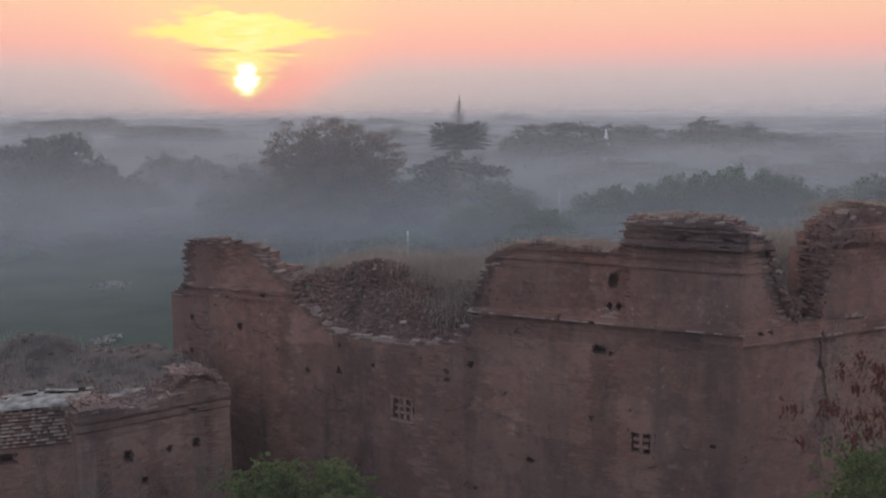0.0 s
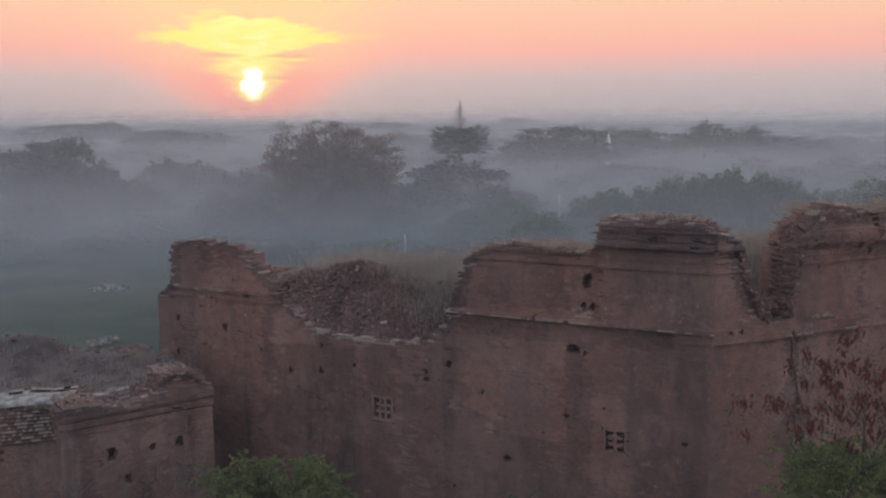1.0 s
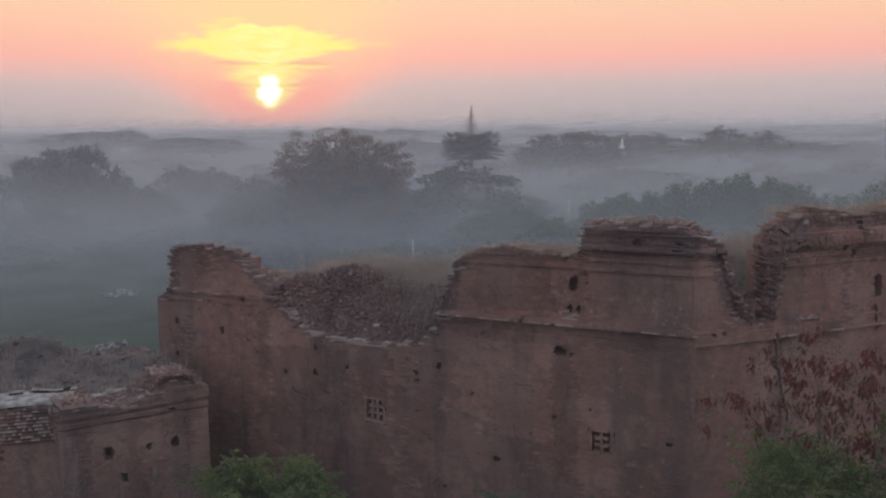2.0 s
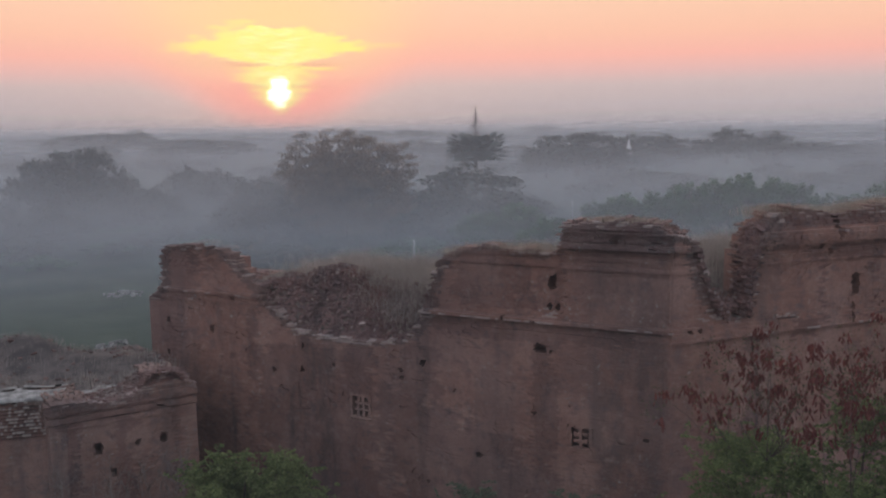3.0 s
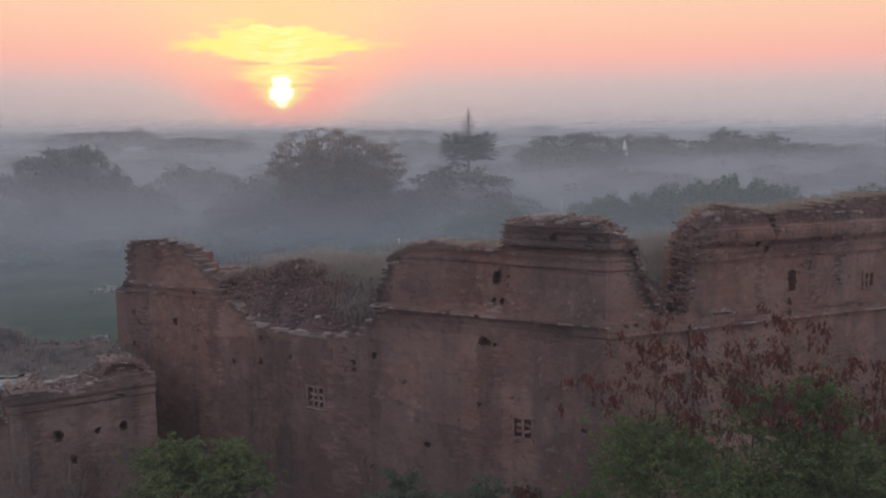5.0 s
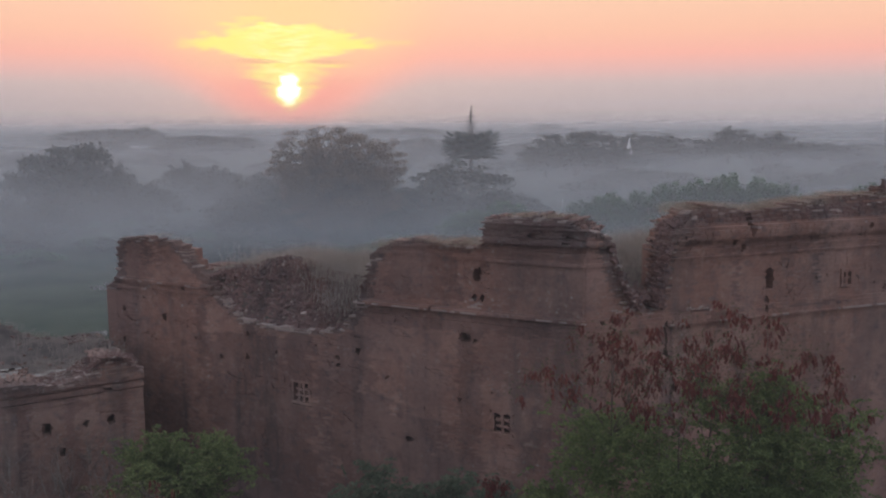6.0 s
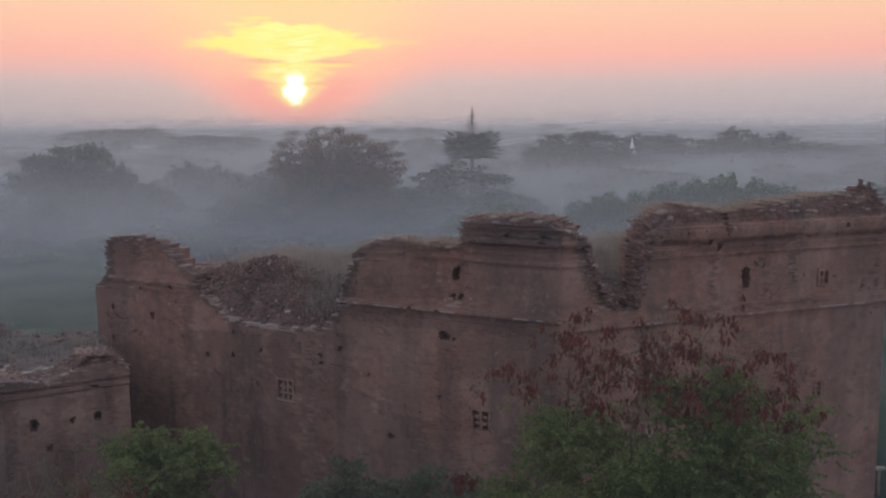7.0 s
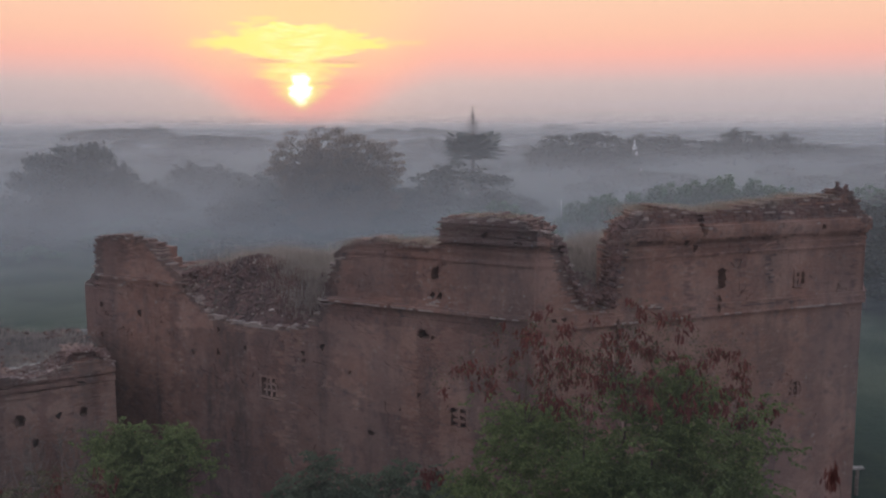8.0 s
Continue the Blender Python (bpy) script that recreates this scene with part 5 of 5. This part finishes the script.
def talipot(x, y):
    """A tall palm in flower: fans round a stout trunk and a branched spike over them."""
    rng = np.random.default_rng(9)
    ob = tagged(empty("palm_tree", (x, y, 0)), "tall flowering fan palm with a branched spike over its crown", "palm")
    mesh_object("trunk", *tube([(x, y, -0.3), (x, y, 5), (x + 0.1, y, 11.6)], [0.55, 0.42, 0.36], 10), BARK, ob, "", True)
    for i in range(72):
        w = 2.399 * i
        el = radians(-14 + 50 * (i / 71))
        petiole, rad = rng.uniform(4.6, 5.5) if i % 2 else rng.uniform(2.0, 4.2), rng.uniform(1.9, 2.6)
        out = Vector((math.cos(w) * math.cos(el), math.sin(w) * math.cos(el), math.sin(el)))
        base = Vector((x, y, 11.4 + 0.7 * i / 71))
        hub = base + out * petiole - Vector((0, 0, 0.25))
        p = Pile()
        p.add(*tube([base, base.lerp(hub, 0.5) + Vector((0, 0, 0.12)), hub], [0.09, 0.07, 0.05], 5))
        side = out.cross(Vector((0, 0, 1))).normalized()
        up = side.cross(out)
        seg = 15
        vs = [hub]
        for s in range(seg * 2 + 1):
            g = radians(-125 + 250 * s / (seg * 2))
            q = rad * (1.0 if s % 2 else 0.74) * (0.8 + 0.2 * math.cos(g))
            v = hub + out * (math.cos(g) * q) + side * (math.sin(g) * q) + up * (0.16 if s % 2 else -0.10)
            v.z -= 0.16 * q * q / rad + 0.16 * abs(math.sin(g)) * q
            vs.append(v)
        p.add(vs, [(0, s + 1, s + 2) for s in range(seg * 2)])
        p.object("fan_leaf", PALM, ob)
    p = Pile()
    p.add(*tube([(x, y, 12.0), (x, y, 16), (x + 0.05, y, 20.6)], [0.22, 0.14, 0.09], 6))
    for lev in range(8):
        z = 13.8 + lev * 0.72
        ln = 2.3 * (1 - lev / 9.5)
        for j in range(4):
            w = math.pi * j / 2 + lev * 0.35
            a = Vector((math.cos(w), math.sin(w), 0))
            b = Vector((x, y, z))
            p.add(*tube([b, b + a * ln * 0.55 + Vector((0, 0, ln * 0.22)), b + a * ln + Vector((0, 0, ln * 0.62))], [0.09, 0.08, 0.05], 4))
    p.object("flower_spike", BARK, ob, "branched tapering flower spike")


talipot(2.2, 181.0)


# ---- stupa, posts and stones in the fields ----
def turned(profile, at, sides=20):
    vs, fs = [], []
    for i, (r, z) in enumerate(profile):
        for s in range(sides):
            w = 2 * math.pi * s / sides
            vs.append((at[0] + r * math.cos(w), at[1] + r * math.sin(w), z))
        if i:
            b = (i - 1) * sides
            for s in range(sides):
                fs.append((b + s, b + (s + 1) % sides, b + sides + (s + 1) % sides, b + sides + s))
    fs.append(tuple(range(len(vs) - sides, len(vs))))
    return vs, fs


def stupa(x, y):
    ob = tagged(empty("stupa", (x, y, 0)), "slender whitewashed stupa among the trees", "stupa")
    p = Pile()
    for i, w in enumerate((5.6, 4.8, 4.0)):
        block(p, (x, y, 0.6 + i * 1.2), (w, w, 1.2))
    p.object("terrace", WHITE, ob)
    mesh_object("bell", *turned([(1.7, 3.6), (1.6, 4.6), (1.3, 6.0), (1.0, 7.4), (0.85, 8.2), (0.8, 8.5)], (x, y)), WHITE, ob, "", True)
    mesh_object("spire", *turned([(0.75, 8.5), (0.66, 8.8), (0.62, 8.9), (0.50, 9.5), (0.36, 10.2), (0.20, 10.9), (0.04, 11.7)], (x, y)), WHITE, ob, "", True)


stupa(55.5, 312.0)
for x, y, s, sz in ((50.0, 298.0, 0.8, 0.86), (55.0, 299.0, 0.8, 0.78), (60.0, 302.0, 0.9, 0.86), (45.0, 305.0, 0.9, 0.95)):
    place(far_round, x, y, x, s, sz)


def post(x, y, h, label):
    ob = tagged(empty("post", (x, y, 0)), label, "post")
    mesh_object("pole", *tube([(x, y, -0.2), (x, y, h * 0.5), (x, y, h)], [0.075, 0.07, 0.06], 8), WHITE, ob, "", True)
    mesh_object("cap", *turned([(0.09, h - 0.02), (0.1, h + 0.03), (0.02, h + 0.09)], (x, y), 8), WHITE, ob)


post(-4.45, 94.5, 3.75, "thin white post in the field behind the ruin")
post(18.5, 142.5, 4.0, "thin grey post in the misty field")


def stones(x, y, rx, ry, n, seed, label):
    rn = random.Random(seed)
    p = Pile()
    for _ in range(n):
        a, q = rn.uniform(0, 6.3), math.sqrt(rn.random())
        block(p, (x + rx * q * math.cos(a), y + ry * q * math.sin(a), rn.uniform(0.05, 0.25)), (rn.uniform(.12, .4), rn.uniform(.12, .35), rn.uniform(.1, .3)),
              Euler((rn.uniform(-.4, .4), rn.uniform(-.4, .4), rn.uniform(0, 6))).to_matrix())
    tagged(p.object("stone_heap", LIME), label, "stones", kind="stuff")


stones(-25.6, 60.4, 1.1, 1.4, 30, 1, "heap of pale stones in the field")
stones(-33.3, 81.6, 2.0, 2.0, 40, 2, "scatter of pale stones in the field")
stones(19.5, 142.5, 2.4, 2.0, 30, 3, "pale heap beside the grey post")


# ---- near trees ----
def pod_meshes():
    """A few bunches of flat dry pods that hang from one point."""
    res = []
    for seed in range(6):
        rn = random.Random(seed + 60)
        p = Pile()
        for _ in range(rn.randint(7, 12)):
            x, y, z = rn.gauss(0, 0.045), rn.gauss(0, 0.045), rn.uniform(-0.10, 0.06)
            ln, wd, a = rn.uniform(0.08, 0.16), rn.uniform(0.014, 0.022), rn.uniform(0, 6.3)
            lx, ly = rn.gauss(0, 0.3) * ln, rn.gauss(0, 0.3) * ln
            ox, oy = math.cos(a) * wd, math.sin(a) * wd
            p.add([(x, y, z), (x + lx * .3 + ox, y + ly * .3 + oy, z - ln * .35), (x + lx * .8 + ox * .8, y + ly * .8 + oy * .8, z - ln * .8), (x + lx, y + ly, z - ln),
                   (x + lx * .8 - ox, y + ly * .8 - oy, z - ln * .75), (x + lx * .3 - ox, y + ly * .3 - oy, z - ln * .3)], [(0, 1, 5), (1, 2, 4, 5), (2, 3, 4)])
        me = bpy.data.meshes.new("dry_pod")
        me.from_pydata(p.v, [], p.f)
        me.materials.append(POD)
        res.append(me)
    return res


PODS = pod_meshes()


def near_tree(name, x, y, lumps, mat, label, seed, leaves, leaf, pods=(), pod_count=0, trunk=0.16, fork=0.35, slim=1.0):
    """A small tree close by: trunk and limbs, fine leaves in bunches, hanging pods."""
    rng = np.random.default_rng(seed)
    ob = tagged(empty(name, (x, y, 0)), label, "tree")
    tall = max(c[2] for c, r in lumps)
    pile = Pile()
    pile.add(*tube([(x, y, -0.3), (x + 0.1, y, tall * 0.2), (x, y, tall * fork)], [trunk * 1.4, trunk, trunk * 0.8], 9))
    branching((x, y, 0), [c for c, r in lumps[::7]], trunk, tall * fork * 0.95, rng, pile, 7)
    bunch = crown_points(lumps, leaves // 26, rng)
    bunch += rng.normal(size=bunch.shape) * np.array((0.22, 0.22, 0.16))
    bunch = bunch[bunch[:, 2] > 0.3]
    twig_to = bunch[rng.choice(len(bunch), min(len(bunch), 260), replace=False)]
    cen = np.array([c for c, r in lumps])
    for q in twig_to:
        c = cen[np.argmin(((cen - q) ** 2).sum(1))]
        pile.add(*tube([tuple(c), tuple((c + q) / 2 + np.array((0, 0, 0.06))), tuple(q)], [0.014, 0.010, 0.005], 4))
    podc = None
    if pod_count:
        podc = crown_points(pods, pod_count, rng)
        if pod_count > 150:
            podc = podc[:pod_count]
        for q in podc[rng.random(len(podc)) < 0.3]:
            c = cen[np.argmin(((cen - q) ** 2).sum(1))]
            pile.add(*tube([tuple(c), tuple((c + q) / 2 + np.array((0, 0, 0.1))), tuple(q)], [0.008, 0.005, 0.003], 4))
    pile.object("trunk", BARK, ob, smooth=True)
    # each bunch is a feathery frond: leaflets along both sides of an arching stalk
    way = rng.normal(size=(len(bunch), 3)) * np.array((1, 1, 0.45)) + (bunch - cen.mean(0)) * 0.25
    way /= np.linalg.norm(way, axis=1)[:, None]
    across = np.cross(way, np.array((0, 0, 1.0)) + rng.normal(size=(len(bunch), 3)) * 0.3)
    across /= np.linalg.norm(across, axis=1)[:, None]
    run = np.tile(np.linspace(-0.5, 0.5, 26), len(bunch))[:, None]
    reach = np.repeat(rng.uniform(0.26, 0.52, len(bunch)), 26)[:, None]
    flank = (rng.uniform(0.15, 1.0, len(run)) * rng.choice((-1, 1), len(run)))[:, None]
    pts = np.repeat(bunch, 26, 0) + np.repeat(way, 26, 0) * run * reach + np.repeat(across, 26, 0) * flank * 0.13 * (0.75 - np.abs(run))
    pts[:, 2] -= ((run + 0.5) ** 2 * reach * 0.28)[:, 0]
    pts += rng.normal(size=pts.shape) * 0.012
    quads("foliage", pts, leaf * rng.uniform(0.6, 1.3, len(pts)), mat, ob, rng, ratio=0.34)
    if pod_count > 150:
        # half-withered leaves among the pods
        dry = crown_points(pods, 5000, rng) + rng.normal(size=(5000, 3)) * 0.12
        quads("dry_foliage", dry, 0.034 * rng.uniform(0.6, 1.3, 5000), LEAF_DRY, ob, rng, "thin half-withered olive-brown leaves", ratio=0.4)
    if pod_count:
        for q in podc:
            hang = new("dry_pod", PODS[int(rng.integers(len(PODS)))])
            hang.parent = ob
            hang.matrix_parent_inverse = Matrix.Translation(ob.location).inverted()
            g = rng.uniform(0.95, 1.6)
            hang.matrix_basis = Matrix.LocRotScale(tuple(q), Euler((rng.uniform(-.25, .25), rng.uniform(-.25, .25), rng.uniform(0, 6.28))), (g * slim, g * slim, g))
    return ob


def lumps_of(cx, cy, cz, rx, ry, rz, n, s, seed, low=-0.4):
    rng = np.random.default_rng(seed)
    res = []
    while len(res) < n:
        a = rng.normal(size=3)
        a /= np.linalg.norm(a)
        if a[2] < low:
            continue
        q = rng.uniform(0.35, 0.95)
        k = s * rng.uniform(0.7, 1.3)
        res.append(((cx + a[0] * rx * q, cy + a[1] * ry * q, cz + a[2] * rz * q), (k, k, k * 0.75)))
    return res


ACACIA = (lumps_of(10.4, 11.6, 8.2, 3.4, 2.6, 3.1, 100, 0.50, 41, -0.9) + lumps_of(11.4, 10.4, 8.4, 1.8, 1.2, 2.2, 40, 0.5, 34, -0.9) + lumps_of(12.4, 11.4, 8.6, 2.4, 2.4, 2.8, 60, 0.50, 40, -0.9)
          + lumps_of(14.2, 11.6, 9.0, 0.8, 0.8, 1.7, 14, 0.30, 39, -0.9) + lumps_of(14.6, 11.6, 7.4, 1.1, 1.0, 1.0, 12, 0.35, 38, -0.9))
acacia = near_tree("acacia_tree", 11.5, 11.4, ACACIA, LEAF_NEAR,
                   "green acacia with red-brown hanging seed pods", 42, 170000, 0.048,
                   lumps_of(10.2, 11.6, 10.5, 3.8, 2.4, 2.7, 170, 0.22, 43, 0.05) + lumps_of(12.0, 11.4, 11.0, 2.0, 1.8, 1.9, 60, 0.22, 37, 0.0)
                   + lumps_of(14.1, 11.6, 10.2, 0.7, 0.6, 0.8, 14, 0.2, 36, -0.3), 295)
bush = near_tree("small_tree", -4.7, 21.3, lumps_of(-4.4, 21.3, 4.5, 2.5, 1.8, 2.0, 60, 0.46, 44, -0.9), LEAF_BUSH,
                 "small bright green bushy tree before the ruin", 45, 52000, 0.060, trunk=0.12)
near_tree("small_tree", 4.9, 15.6, lumps_of(3.4, 15.8, 5.4, 2.3, 2.0, 1.9, 40, 0.45, 46, -0.8) + lumps_of(6.6, 15.8, 5.6, 2.2, 1.8, 1.9, 40, 0.45, 35, -0.8), LEAF_BLUE,
          "dull blue-green shrubby tree below the ruin", 47, 84000, 0.060, lumps_of(6.3, 15.4, 7.0, 0.8, 0.7, 0.3, 6, 0.25, 48, 0.0), 16, trunk=0.12)
near_tree("acacia_tree", 12.9, 2.4, lumps_of(13.2, 2.6, 10.3, 1.8, 1.4, 1.2, 18, 0.42, 49), LEAF_NEAR,
          "top of an acacia with drooping red pods", 50, 9000, 0.05, [((12.50, 2.9, 12.66 - 0.07 * i), (0.045, 0.045, 0.05)) for i in range(14)] + [((13.3, 2.6, 11.7), (0.6, 0.5, 0.2))], 60, trunk=0.12, fork=0.6, slim=0.45)
near_tree("acacia_tree", -2.3, 11.0, lumps_of(-2.3, 11.0, 7.2, 2.6, 1.6, 1.4, 26, 0.45, 51), LEAF_DRY,
          "half-dry acacia with rusty pods before the low building", 52, 9000, 0.042, lumps_of(-2.3, 11.0, 7.3, 2.6, 1.6, 1.4, 20, 0.4, 53, -0.1), 44, trunk=0.1)


def stub_post(x, y, h):
    ob = tagged(empty("stub_post", (x, y, 0)), "short weathered post with a flat pale cap beside the wall", "post")
    mesh_object("pole", *tube([(x, y, -0.2), (x, y, h * 0.5), (x, y, h)], [0.10, 0.09, 0.09], 8), TWIG, ob, "", True)
    p = Pile()
    block(p, (x, y, h + 0.04), (0.55, 0.3, 0.09))
    p.object("cap", LIME, ob, "flat pale stone cap")


stub_post(24.6, 31.6, 1.25)


def dead_shrub(x, y, tall, seed):
    """A leafless shrub: thin grey stems that fork twice."""
    rn = random.Random(seed)
    ob = tagged(empty("dead_shrub", (x, y, 0)), "leafless grey twiggy shrub before the low building", "shrub")
    p = Pile()
    for _ in range(9):
        w, s = rn.uniform(0, 6.3), rn.uniform(0.06, 0.2)
        base = Vector((x + rn.uniform(-.2, .2), y + rn.uniform(-.2, .2), -0.1))
        tip = base + Vector((math.cos(w) * s * tall, math.sin(w) * s * tall, tall * rn.uniform(0.6, 0.95)))
        mid = base.lerp(tip, 0.5) + Vector((rn.uniform(-.2, .2), rn.uniform(-.2, .2), 0))
        p.add(*tube([base, mid, tip], [0.03, 0.02, 0.008], 5))
        for _ in range(7):
            f = rn.uniform(0.35, 1.0)
            q = mid.lerp(tip, f) if f > 0.5 else base.lerp(mid, f * 2)
            e = q + Vector((rn.gauss(0, .4), rn.gauss(0, .4), rn.uniform(0.3, 1.0)))
            p.add(*tube([q, q.lerp(e, 0.5) + Vector((rn.gauss(0, .06), rn.gauss(0, .06), 0)), e], [0.014, 0.010, 0.004], 4))
            for _ in range(2):
                g = e + Vector((rn.gauss(0, .25), rn.gauss(0, .25), rn.uniform(0.1, 0.4)))
                p.add(*tube([q.lerp(e, 0.6), g], [0.007, 0.003], 3))
    p.object("stem", TWIG, ob, smooth=True)


dead_shrub(-8.6, 24.4, 5.4, 1)
dead_shrub(-9.9, 23.4, 5.0, 2)
dead_shrub(-11.6, 22.4, 5.2, 3)


# ---- single bricks ----
def unit_brick():
    bm = bmesh.new()
    bmesh.ops.create_cube(bm, size=1.0)
    bmesh.ops.bevel(bm, geom=list(bm.edges), offset=0.03, segments=1, affect="EDGES")
    me = bpy.data.meshes.new("brick")
    bm.to_mesh(me)
    bm.free()
    return me


BRICK_MESH = unit_brick()
BRICK_MESH.materials.append(BRICK_TOP)
GREY_BRICK, LIMED_BRICK = unit_brick(), unit_brick()
GREY_BRICK.materials.append(BRICK_RUBBLE)
LIMED_BRICK.materials.append(BRICK_PALE)
rnd = random.Random(4)
for owner, at, d, z, lu, lo, lz, mat, turn in LOOSE:
    pick = rnd.random()
    if owner is temple:
        kind = LIMED_BRICK if pick < (0.14 if z > 13.3 else 0.0) else (GREY_BRICK if pick < (0.5 if z > 13.25 else 0.2) else BRICK_MESH)
    else:
        kind = LIMED_BRICK if pick < 0.06 else GREY_BRICK
    ob = new("brick", kind)
    ob.parent = owner
    ob.matrix_parent_inverse = Matrix.Translation(owner.location).inverted()
    ob.matrix_basis = Matrix.LocRotScale((at.x, at.y, z + lz / 2), Euler((0, 0, math.atan2(d.y, d.x) + radians(turn))), (lu, lo, lz))
